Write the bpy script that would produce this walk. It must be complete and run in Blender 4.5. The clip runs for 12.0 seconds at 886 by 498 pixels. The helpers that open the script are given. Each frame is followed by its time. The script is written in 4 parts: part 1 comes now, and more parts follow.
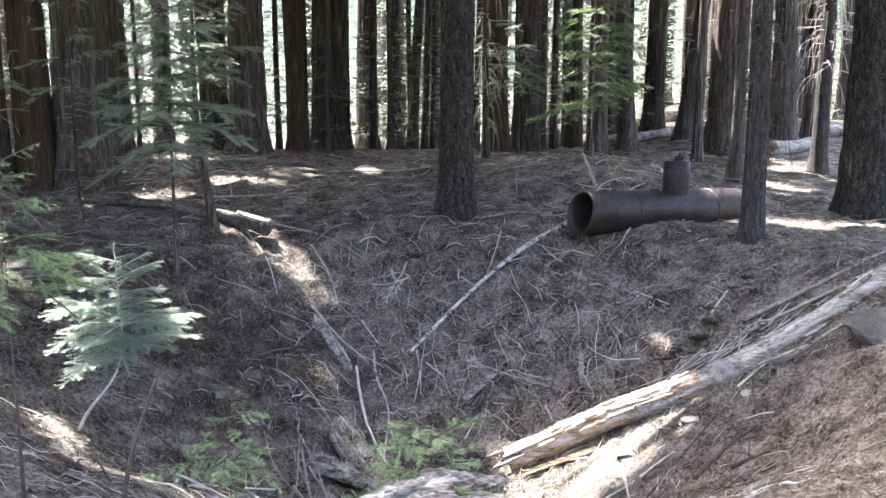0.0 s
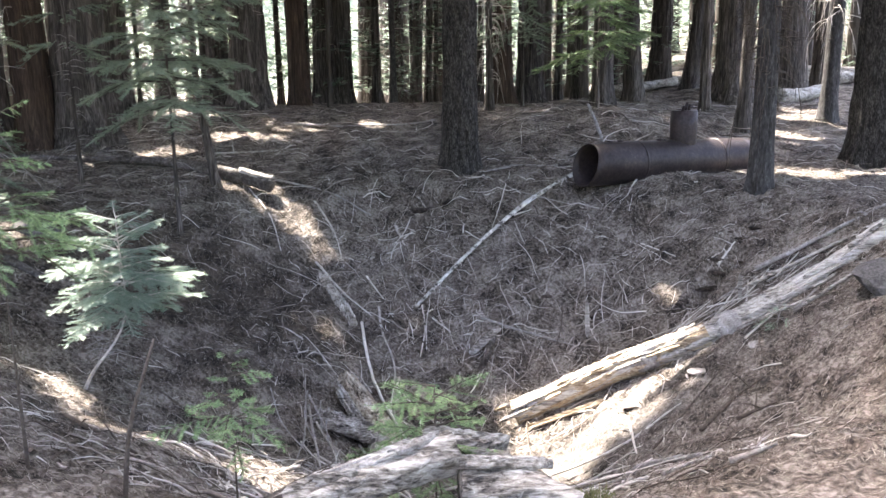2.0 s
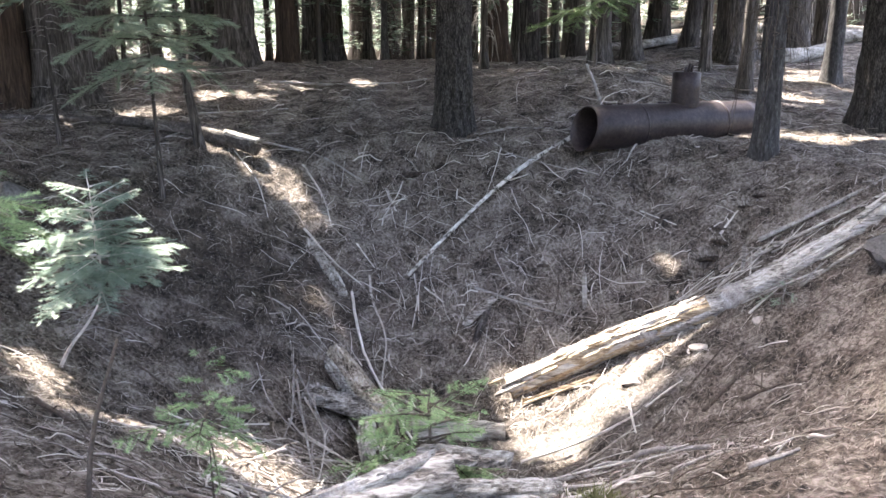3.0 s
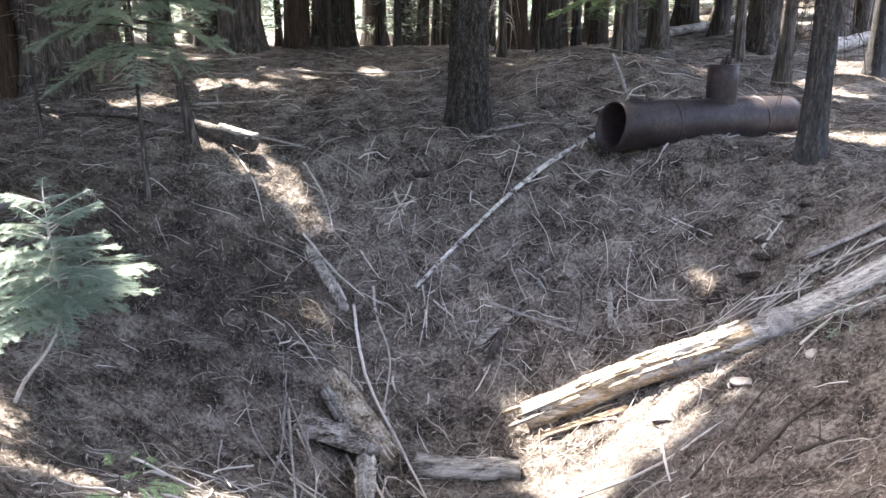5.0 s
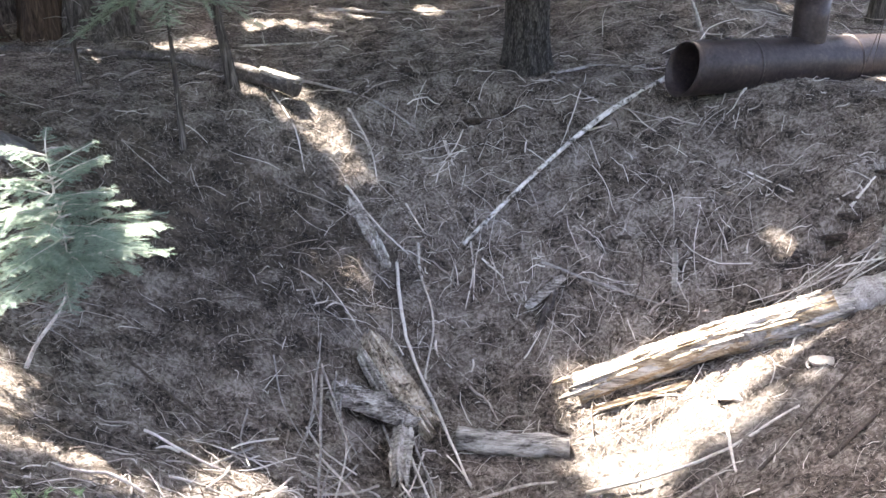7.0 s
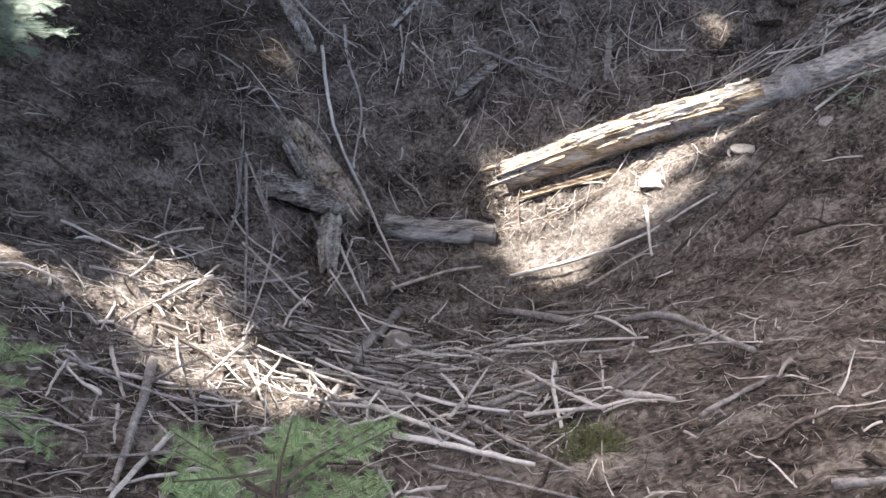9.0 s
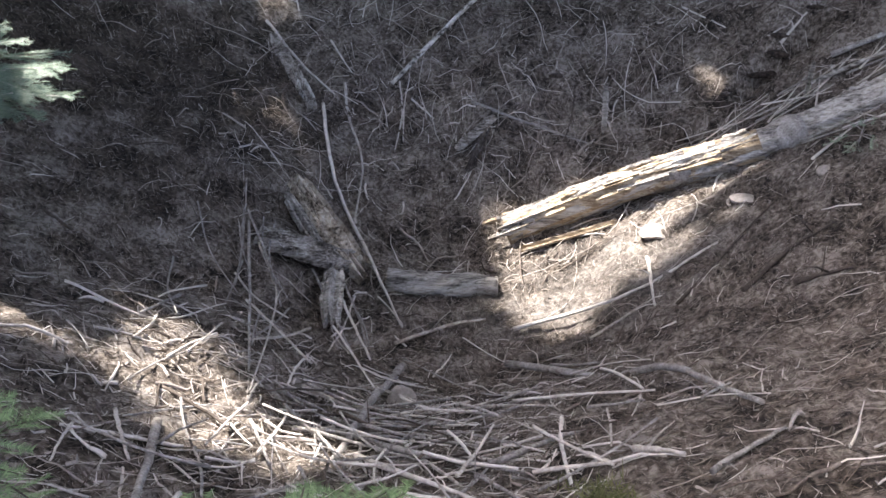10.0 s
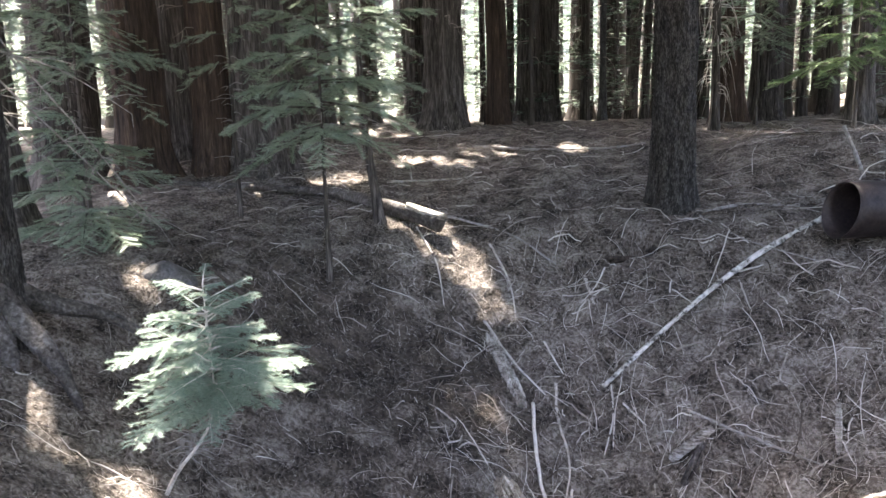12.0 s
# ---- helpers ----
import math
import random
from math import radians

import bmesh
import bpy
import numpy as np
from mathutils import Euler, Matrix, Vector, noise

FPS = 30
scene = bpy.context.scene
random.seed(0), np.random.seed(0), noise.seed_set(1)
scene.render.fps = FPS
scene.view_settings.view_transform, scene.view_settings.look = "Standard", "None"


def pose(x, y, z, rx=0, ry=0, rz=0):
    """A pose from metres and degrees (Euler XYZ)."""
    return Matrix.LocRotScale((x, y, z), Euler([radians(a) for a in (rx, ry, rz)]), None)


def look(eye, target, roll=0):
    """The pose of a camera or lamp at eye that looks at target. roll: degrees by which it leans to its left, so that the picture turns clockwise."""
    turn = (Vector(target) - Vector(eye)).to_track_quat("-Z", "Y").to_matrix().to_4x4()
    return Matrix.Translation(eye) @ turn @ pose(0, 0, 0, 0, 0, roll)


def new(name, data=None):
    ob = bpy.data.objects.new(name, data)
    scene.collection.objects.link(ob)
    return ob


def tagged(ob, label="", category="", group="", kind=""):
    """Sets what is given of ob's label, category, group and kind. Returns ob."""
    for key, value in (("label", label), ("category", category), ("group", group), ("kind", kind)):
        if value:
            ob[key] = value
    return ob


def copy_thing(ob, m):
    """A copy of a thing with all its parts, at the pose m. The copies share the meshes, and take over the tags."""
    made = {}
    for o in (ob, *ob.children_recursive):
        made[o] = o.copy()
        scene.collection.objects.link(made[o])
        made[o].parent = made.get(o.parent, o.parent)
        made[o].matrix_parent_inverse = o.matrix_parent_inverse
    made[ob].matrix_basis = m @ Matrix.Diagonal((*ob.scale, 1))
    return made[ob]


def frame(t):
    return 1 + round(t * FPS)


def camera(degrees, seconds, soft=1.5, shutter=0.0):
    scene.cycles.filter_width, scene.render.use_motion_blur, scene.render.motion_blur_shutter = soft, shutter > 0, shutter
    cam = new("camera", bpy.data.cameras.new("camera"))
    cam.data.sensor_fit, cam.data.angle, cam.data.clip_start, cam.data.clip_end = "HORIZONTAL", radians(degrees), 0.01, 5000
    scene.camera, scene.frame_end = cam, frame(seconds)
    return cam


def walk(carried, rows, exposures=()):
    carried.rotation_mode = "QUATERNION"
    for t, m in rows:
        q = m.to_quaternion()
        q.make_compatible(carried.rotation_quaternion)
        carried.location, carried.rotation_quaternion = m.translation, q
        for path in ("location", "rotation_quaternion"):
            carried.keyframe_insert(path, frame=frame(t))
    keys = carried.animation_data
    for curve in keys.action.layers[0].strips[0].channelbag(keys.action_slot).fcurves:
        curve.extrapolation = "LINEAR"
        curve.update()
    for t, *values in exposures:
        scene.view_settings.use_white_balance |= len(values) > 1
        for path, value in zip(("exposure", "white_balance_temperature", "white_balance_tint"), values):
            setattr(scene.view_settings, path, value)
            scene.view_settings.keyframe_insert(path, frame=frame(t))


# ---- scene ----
cam = camera(56.7, 12.0)
METRES, EYE, TILT, LEAN, TURN = 2.7, 1.5, -8.5, 0.0, 0.0
ROWS = [
    (0.0, 0.0, 0.0, 0.0, 0.0, 0.0, -0.0),
    (0.5, 0.0015, -0.0012, -0.0016, -0.02, -0.5, 0.04),
    (1.0, 0.0041, 0.0058, -0.0024, -0.33, -1.77, 0.37),
    (1.5, 0.0074, 0.0116, -0.0026, -0.19, -2.38, 0.48),
    (2.0, 0.0073, 0.0352, 0.0008, 0.39, -3.19, 0.74),
    (2.5, -0.0087, 0.115, 0.0182, 0.87, -4.21, 0.67),
    (3.0, -0.0004, 0.182, 0.0453, -0.18, -6.22, 0.46),
    (5.0, 0.0166, 0.555, 0.1184, 0.93, -7.29, -0.08),
    (5.5, 0.0649, 0.6326, 0.1399, 4.12, -5.74, 1.08),
    (6.0, 0.0809, 0.6942, 0.1377, 0.35, -4.12, 1.48),
    (6.5, 0.0799, 0.7642, 0.1435, 0.18, -4.93, 0.12),
    (7.0, 0.0817, 0.8207, 0.1297, 5.62, -11.22, -0.05),
    (7.5, 0.1067, 0.8478, 0.1177, 12.42, -18.87, 0.66),
    (9.5, 0.1084, 0.8594, 0.1251, -0.54, -26.03, -1.99),
    (10.0, 0.0997, 0.8583, 0.132, 1.09, -22.4, -0.65),
    (10.5, 0.087, 0.8612, 0.1373, 7.11, -18.21, 0.94),
    (11.0, 0.0787, 0.861, 0.1447, 14.52, -13.24, 1.61),
    (11.5, 0.0801, 0.8572, 0.1575, 18.02, -7.35, 0.71),
    (12.0, 0.0789, 0.8547, 0.1702, 15.44, -2.48, -0.74),
]
walk(cam, [(t, pose(0, 0, EYE, TILT, LEAN, TURN) @ pose(METRES * x, METRES * y, METRES * z, 90 + pitch, roll, yaw)) for t, x, y, z, yaw, pitch, roll in ROWS], exposures=[(t, 4.42 + e, 6850 if t < 1 else 7100 if t < 9 else 6900 if t < 10.2 else 7150, 12) for t, e in ((0.0, 0.28), (1.5, 0.34), (3.0, 0.24), (6.5, 0.42), (7.0, 0.5), (7.5, 0.26), (9.5, -0.7), (10.0, -0.65), (10.5, -0.62), (11.0, -0.25), (11.5, 0.24), (12.0, 0.32))])


# ---- light ----
SUN = Vector((-0.34, 0.42, 0.84)).normalized()
world = bpy.data.worlds.new("world")
scene.world = world
world.use_nodes = True
sky = world.node_tree.nodes.new("ShaderNodeTexSky")
sky.sky_type, sky.sun_disc = "NISHITA", False
sky.air_density, sky.dust_density, sky.ozone_density = 0.4, 4.0, 0.5
sky.sun_elevation = math.asin(SUN.z)
sky.sun_rotation = math.atan2(SUN.x, SUN.y)
sky_out = world.node_tree.nodes["Background"]
sky_out.inputs["Strength"].default_value = 0.15
world.node_tree.links.new(sky.outputs[0], sky_out.inputs["Color"])
sun_data = bpy.data.lights.new("sun", "SUN")
sun_data.energy, sun_data.angle, sun_data.color = 2.0, radians(0.8), (1.0, 0.98, 0.95)
sun = new("sun", sun_data)
sun.matrix_world = look((0, 0, 40), Vector((0, 0, 40)) - SUN)


# ---- materials ----
def material(name, colors, scale=8.0, stretch=(1, 1, 1), bump_size=0.5, rough=0.85, fine=None, island=0.0, per_object=0.0, leaf=0.0, metal=0.0, sharp=0.5, spread=0.16, depth=0.02):
    """Procedural surface: a ramp over two scales of noise, with relief."""
    m = bpy.data.materials.new(name)
    m.use_nodes = True
    nt = m.node_tree
    nd, ln = nt.nodes, nt.links.new
    bsdf = nd["Principled BSDF"]
    co = nd.new("ShaderNodeTexCoord")
    mp = nd.new("ShaderNodeMapping")
    mp.inputs["Scale"].default_value = stretch
    ln(co.outputs["Object"], mp.inputs["Vector"])
    big, small = nd.new("ShaderNodeTexNoise"), nd.new("ShaderNodeTexNoise")
    for n, s, detail in ((big, scale, 6), (small, fine or scale * 7, 8)):
        n.inputs["Scale"].default_value, n.inputs["Detail"].default_value, n.inputs["Roughness"].default_value = s, detail, 0.65
        ln(mp.outputs[0], n.inputs["Vector"])
    mix = nd.new("ShaderNodeMath")
    mix.operation = "MULTIPLY_ADD"
    mix.inputs[1].default_value = sharp
    ln(small.outputs["Fac"], mix.inputs[0])
    half = nd.new("ShaderNodeMath")
    half.operation = "MULTIPLY"
    half.inputs[1].default_value = 1 - sharp
    ln(big.outputs["Fac"], half.inputs[0])
    ln(half.outputs[0], mix.inputs[2])
    last = mix.outputs[0]
    for amount, source in ((island, "ShaderNodeNewGeometry"), (per_object, "ShaderNodeObjectInfo")):
        if amount:
            src, add = nd.new(source), nd.new("ShaderNodeMath")
            add.operation = "MULTIPLY_ADD"
            add.inputs[1].default_value = amount
            sub = nd.new("ShaderNodeMath")
            sub.operation = "SUBTRACT"
            sub.inputs[1].default_value = amount / 2
            ln(src.outputs["Random Per Island" if source.endswith("Geometry") else "Random"], add.inputs[0])
            ln(last, sub.inputs[0])
            ln(sub.outputs[0], add.inputs[2])
            last = add.outputs[0]
    ramp = nd.new("ShaderNodeValToRGB")
    el = ramp.color_ramp.elements
    while len(el) < len(colors):
        el.new(0.5)
    for i, c in enumerate(colors):
        el[i].position = 0.5 - spread + 2 * spread * i / (len(colors) - 1)
        el[i].color = (*c, 1)
    ln(last, ramp.inputs[0])
    ln(ramp.outputs[0], bsdf.inputs["Base Color"])
    bsdf.inputs["Roughness"].default_value = rough
    bsdf.inputs["Metallic"].default_value = metal
    bsdf.inputs["Specular IOR Level"].default_value = 0.3
    if bump_size:
        bp = nd.new("ShaderNodeBump")
        bp.inputs["Strength"].default_value = bump_size
        bp.inputs["Distance"].default_value = depth
        ln(mix.outputs[0], bp.inputs["Height"])
        ln(bp.outputs[0], bsdf.inputs["Normal"])
    if leaf:
        tr, ms = nd.new("ShaderNodeBsdfTranslucent"), nd.new("ShaderNodeMixShader")
        ms.inputs[0].default_value = leaf
        ln(ramp.outputs[0], tr.inputs["Color"])
        ln(bsdf.outputs[0], ms.inputs[1])
        ln(tr.outputs[0], ms.inputs[2])
        ln(ms.outputs[0], nd["Material Output"].inputs["Surface"])
    return m


SOIL = material("forest_soil", [(0.012, 0.009, 0.0075), (0.072, 0.058, 0.048), (0.155, 0.131, 0.113), (0.28, 0.25, 0.226)], 2.6, fine=24, bump_size=1.0, rough=0.95, sharp=0.5, spread=0.085, depth=0.07)
NEEDLE = material("dry_needles", [(0.03, 0.022, 0.017), (0.085, 0.065, 0.052), (0.16, 0.135, 0.117), (0.38, 0.345, 0.315)], 7.0, island=0.6, spread=0.3, bump_size=0, rough=0.9)
TWIG = material("dry_twig", [(0.04, 0.03, 0.024), (0.15, 0.122, 0.104), (0.34, 0.30, 0.272), (0.62, 0.575, 0.535)], 6.0, island=0.6, spread=0.28, bump_size=0.3, rough=0.9)
BARK = material("furrowed_bark", [(0.014, 0.011, 0.010), (0.046, 0.039, 0.035), (0.085, 0.074, 0.068), (0.17, 0.152, 0.142)], 13.0, stretch=(1, 1, 0.07), fine=46, bump_size=1.0, per_object=0.04, spread=0.10, depth=0.06)
BARK_RED = material("red_bark", [(0.012, 0.0078, 0.0066), (0.036, 0.0236, 0.0184), (0.066, 0.0435, 0.033), (0.12, 0.085, 0.066)], 8.0, stretch=(1, 1, 0.09), fine=28, bump_size=1.0, per_object=0.06, spread=0.13, depth=0.06)
BARK_GREY = material("grey_scaly_bark", [(0.010, 0.009, 0.009), (0.030, 0.028, 0.028), (0.054, 0.051, 0.051), (0.11, 0.106, 0.106)], 14.0, stretch=(1, 1, 0.3), fine=44, bump_size=1.0, spread=0.13, depth=0.04)
BARK_SCALY = material("scaly_bark", [(0.008, 0.0065, 0.006), (0.024, 0.021, 0.019), (0.045, 0.040, 0.037), (0.095, 0.087, 0.082)], 15.0, stretch=(1, 1, 0.32), fine=60, bump_size=1.0, spread=0.09, depth=0.06)
BARK_FAR = material("far_bark", [(0.03, 0.025, 0.022), (0.065, 0.056, 0.049), (0.13, 0.114, 0.103)], 3.0, stretch=(1, 1, 0.2), fine=14, bump_size=0.6, per_object=0.25)
GREYWOOD = material("weathered_wood", [(0.06, 0.052, 0.046), (0.24, 0.22, 0.198), (0.40, 0.372, 0.342), (0.55, 0.525, 0.49)], 7.0, stretch=(0.10, 1, 1), fine=45, bump_size=1.0, spread=0.10, depth=0.03)
TANWOOD = material("tan_split_wood", [(0.05, 0.038, 0.028), (0.28, 0.232, 0.182), (0.46, 0.40, 0.328), (0.60, 0.55, 0.475)], 9.0, stretch=(0.5, 0.5, 0.5), fine=60, bump_size=1.0, spread=0.10, depth=0.03)
ROTWOOD = material("rotten_wood", [(0.05, 0.034, 0.023), (0.22, 0.162, 0.108), (0.39, 0.315, 0.225), (0.56, 0.49, 0.39)], 8.0, stretch=(0.16, 1, 1), fine=50, bump_size=1.0, spread=0.12, depth=0.03)
GREYROT = material("grey_rotten_wood", [(0.03, 0.025, 0.022), (0.16, 0.14, 0.123), (0.36, 0.33, 0.30), (0.56, 0.525, 0.49)], 9.0, stretch=(0.2, 1, 1), fine=60, bump_size=1.0, spread=0.10, depth=0.04)
PALEWOOD = material("bleached_stick", [(0.22, 0.19, 0.165), (0.42, 0.38, 0.345), (0.58, 0.54, 0.50), (0.68, 0.65, 0.61)], 9.0, fine=50, bump_size=0.4, per_object=0.15)
PALEPOLE = material("pale_pole", [(0.04, 0.036, 0.033), (0.36, 0.34, 0.315), (0.56, 0.54, 0.51), (0.68, 0.66, 0.64)], 7.0, fine=20, bump_size=0.3, spread=0.09)
STICKBARK = material("grey_stick_bark", [(0.07, 0.06, 0.054), (0.19, 0.172, 0.16), (0.32, 0.30, 0.285), (0.45, 0.435, 0.43)], 14.0, fine=70, bump_size=0.7)
ROOTBARK = material("dusty_root_bark", [(0.012, 0.010, 0.009), (0.046, 0.039, 0.035), (0.092, 0.081, 0.075), (0.19, 0.176, 0.167)], 9.0, stretch=(0.5, 0.5, 0.5), fine=60, bump_size=0.9, spread=0.12, depth=0.03)
DARKSTICK = material("dark_stick_bark", [(0.03, 0.024, 0.02), (0.07, 0.055, 0.046), (0.12, 0.1, 0.085)], 14.0, fine=70, bump_size=0.7)
RUST = material("rusted_steel", [(0.012, 0.0098, 0.011), (0.026, 0.0205, 0.022), (0.043, 0.033, 0.034), (0.075, 0.056, 0.051)], 2.2, fine=22, bump_size=0.25, rough=0.48, metal=0.3)
ROCK = material("grey_stone", [(0.022, 0.02, 0.02), (0.06, 0.057, 0.055), (0.105, 0.10, 0.098), (0.19, 0.182, 0.175)], 4.0, fine=40, bump_size=0.8)
PALEROCK = material("pale_stone", [(0.2, 0.17, 0.15), (0.34, 0.30, 0.27), (0.44, 0.40, 0.36)], 4.0, fine=40, bump_size=0.6)
FIR = material("blue_green_needles", [(0.115, 0.175, 0.135), (0.215, 0.285, 0.232), (0.32, 0.39, 0.325)], 3.0, bump_size=0, island=0.45, rough=0.5, leaf=0.5, spread=0.24)
FIR_FRESH = material("fresh_green_needles", [(0.09, 0.14, 0.065), (0.16, 0.24, 0.115), (0.27, 0.37, 0.19)], 2.0, bump_size=0, island=0.4, rough=0.5, leaf=0.3, spread=0.24)
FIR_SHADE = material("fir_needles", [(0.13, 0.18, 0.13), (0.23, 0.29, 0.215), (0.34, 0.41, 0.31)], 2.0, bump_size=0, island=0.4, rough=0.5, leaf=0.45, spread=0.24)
CANOPY = material("canopy_needles", [(0.055, 0.08, 0.055), (0.09, 0.12, 0.08), (0.12, 0.155, 0.108)], 1.0, bump_size=0, island=0.3, rough=0.6, leaf=0.35, spread=0.24)
FARLEAF = material("far_foliage", [(0.055, 0.08, 0.055), (0.115, 0.16, 0.115), (0.235, 0.295, 0.24)], 0.5, bump_size=0, island=0.5, rough=0.5, leaf=0.45, spread=0.24)
DAMP = material("damp_earth", [(0.008, 0.006, 0.005), (0.024, 0.017, 0.014), (0.05, 0.037, 0.03), (0.09, 0.07, 0.058)], 9.0, fine=40, bump_size=1.0, rough=0.9, depth=0.04, spread=0.12)
MOSS = material("dry_moss", [(0.05, 0.06, 0.02), (0.11, 0.12, 0.05), (0.2, 0.19, 0.1)], 8.0, bump_size=0, island=0.4, leaf=0.2, spread=0.24)


def soil_tones():
    """Painted wall shade and a barer tan patch, over the needle-covered soil."""
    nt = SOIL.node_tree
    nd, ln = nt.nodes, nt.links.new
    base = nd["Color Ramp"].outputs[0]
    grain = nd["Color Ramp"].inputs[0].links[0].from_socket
    for kind_, colors in (("wall_shade", [(0.011, 0.0085, 0.007), (0.046, 0.036, 0.0285), (0.105, 0.085, 0.07)]), ("tan_soil", [(0.05, 0.043, 0.038), (0.115, 0.101, 0.092), (0.20, 0.182, 0.168)])):
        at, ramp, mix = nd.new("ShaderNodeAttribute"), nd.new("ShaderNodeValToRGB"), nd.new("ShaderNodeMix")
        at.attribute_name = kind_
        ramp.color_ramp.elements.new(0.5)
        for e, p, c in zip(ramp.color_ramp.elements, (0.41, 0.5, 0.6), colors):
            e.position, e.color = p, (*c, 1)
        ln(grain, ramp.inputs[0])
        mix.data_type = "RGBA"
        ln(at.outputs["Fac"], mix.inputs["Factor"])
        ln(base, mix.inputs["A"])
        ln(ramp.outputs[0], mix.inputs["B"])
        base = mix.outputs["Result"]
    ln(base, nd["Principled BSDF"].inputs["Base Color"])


soil_tones()


# ---- shape of the ground ----
WAVES = np.random.RandomState(7).uniform(0, 1, (26, 3))


def ripple(x, y, first, last, size, gain):
    """Smooth uneven relief out of crossed waves; size is the mean wavelength in metres."""
    total = 0.0
    for a, b, c in WAVES[first:last]:
        ang, k = a * 6.283, 6.283 / (size * (0.6 + 0.9 * b))
        total = total + np.sin((x * np.cos(ang) + y * np.sin(ang)) * k + c * 6.283 + 1.3 * np.sin((y * np.cos(ang) - x * np.sin(ang)) * k * 0.43 + b * 9.0))
    return total * gain / (last - first) ** 0.5


def step(a, b, v):
    u = np.clip((v - a) / (b - a), 0, 1)
    return u * u * (3 - 2 * u)


def bump(x, y, cx, cy, r, h):
    return h * np.exp(-((x - cx) ** 2 + (y - cy) ** 2) / (r * r))


def hollows(x, y):
    """Small holes and overhung scrapes in the slope."""
    return 1.7 * (bump(x, y, -0.14, 13.2, 0.18, -0.38) + bump(x, y, -0.45, 13.0, 0.12, -0.18) + bump(x, y, -1.2, 14.55, 0.20, -0.30) + bump(x, y, 2.6, 9.95, 0.09, -0.27) + bump(x, y, 3.4, 10.5, 0.16, -0.25)
            + bump(x, y, 3.15, 10.25, 0.12, -0.23) + bump(x, y, 3.75, 10.6, 0.13, -0.23) + bump(x, y, 2.9, 12.1, 0.13, -0.17) + bump(x, y, 1.2, 11.0, 0.08, -0.15) + bump(x, y, 4.0, 11.0, 0.10, -0.19))


def ground_z(x, y):
    """Height of the forest floor: a funnel-shaped pit in a gently rising plateau."""
    x, y = np.asarray(x, float), np.asarray(y, float)
    dx, dy = x - 0.2, y - 8.3
    d = np.hypot(dx, dy) + 1e-6
    right, left = np.clip(dx / d, 0, 1) ** 2, np.clip(-dx / d, 0, 1) ** 2
    slope = 0.62 + 0.16 * right * np.clip(0.3 - dy / d, 0, 1) - 0.05 * left
    u = d - 1.0
    bowl = -2.78 + slope * 0.5 * (u + np.sqrt(u * u + 0.18)) + 0.09 * np.sin(5 * np.arctan2(dy, dx) + 1.0) * np.clip(d - 1.2, 0, 1)
    plateau = -0.08 + 0.85 * step(13.5, 21.5, y) - 0.025 * np.clip(y - 24, 0, 40)
    hill = step(0.1, 0.34, x / np.maximum(y, 4.0))
    plateau = plateau + hill * (0.13 * np.clip(y - 21, 0, 40) + 0.02 * np.clip(y - 21, 0, 40))
    plateau = plateau + bump(x, y, 3.3, 17.3, 1.7, 0.45) + bump(x, y, 3.75, 12.75, 0.75, 0.16) + bump(x, y, -7.5, 15.5, 3.0, 0.35) + bump(x, y, 4.5, 11.9, 0.6, 0.10)
    bowl = bowl + bump(x, y, -2.9, 10.55, 0.85, -0.26)
    k = 0.28
    gap = bowl - plateau
    z = 0.5 * (bowl + plateau - np.sqrt(gap * gap + k * k)) + 0.03
    calm = 1 - 0.8 * np.exp(-((x - 0.2) ** 2 + (y - 1.5) ** 2) / 3.0)
    return z + calm * (ripple(x, y, 0, 6, 2.6, 0.035) + ripple(x, y, 6, 14, 0.75, 0.013) + ripple(x, y, 14, 26, 0.22, 0.015) + hollows(x, y))



def shaded_wall(x, y):
    """Share of shade painted on bare earth: the pit's steep left wall, ragged-edged."""
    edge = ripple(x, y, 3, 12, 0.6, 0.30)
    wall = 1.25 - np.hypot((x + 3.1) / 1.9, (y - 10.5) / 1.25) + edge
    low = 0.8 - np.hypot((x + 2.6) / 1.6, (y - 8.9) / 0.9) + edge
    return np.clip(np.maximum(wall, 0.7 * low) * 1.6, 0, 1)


def tan_patch(x, y):
    """Share of barer, even grey-tan soil under the log's low end."""
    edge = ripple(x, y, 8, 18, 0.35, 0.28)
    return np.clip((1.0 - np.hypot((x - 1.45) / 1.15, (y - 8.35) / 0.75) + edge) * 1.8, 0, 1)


# ---- building tools ----
rng = random.Random(11)


class Geo:
    """Collects vertices and faces of one mesh."""

    def __init__(self):
        self.v, self.f = [], []

    def add(self, v, f):
        n = len(self.v)
        self.v += [tuple(p) for p in v]
        self.f += [tuple(i + n for i in q) for q in f]


def part(name, geo, mat, parent=None, label="", smooth=True):
    me = bpy.data.meshes.new(name)
    me.from_pydata(geo.v, [], geo.f)
    me.materials.append(mat)
    if smooth:
        me.polygons.foreach_set("use_smooth", [True] * len(me.polygons))
    me.update()
    ob = new(name, me)
    ob.parent = parent
    if label:
        tagged(ob, label)
    return ob


def thing(name, at, label, category, group="", kind=""):
    ob = new(name)
    ob.location = at
    ob.empty_display_size = 0.1
    return tagged(ob, label, category, group, kind)


def gz(x, y):
    return float(ground_z(x, y))


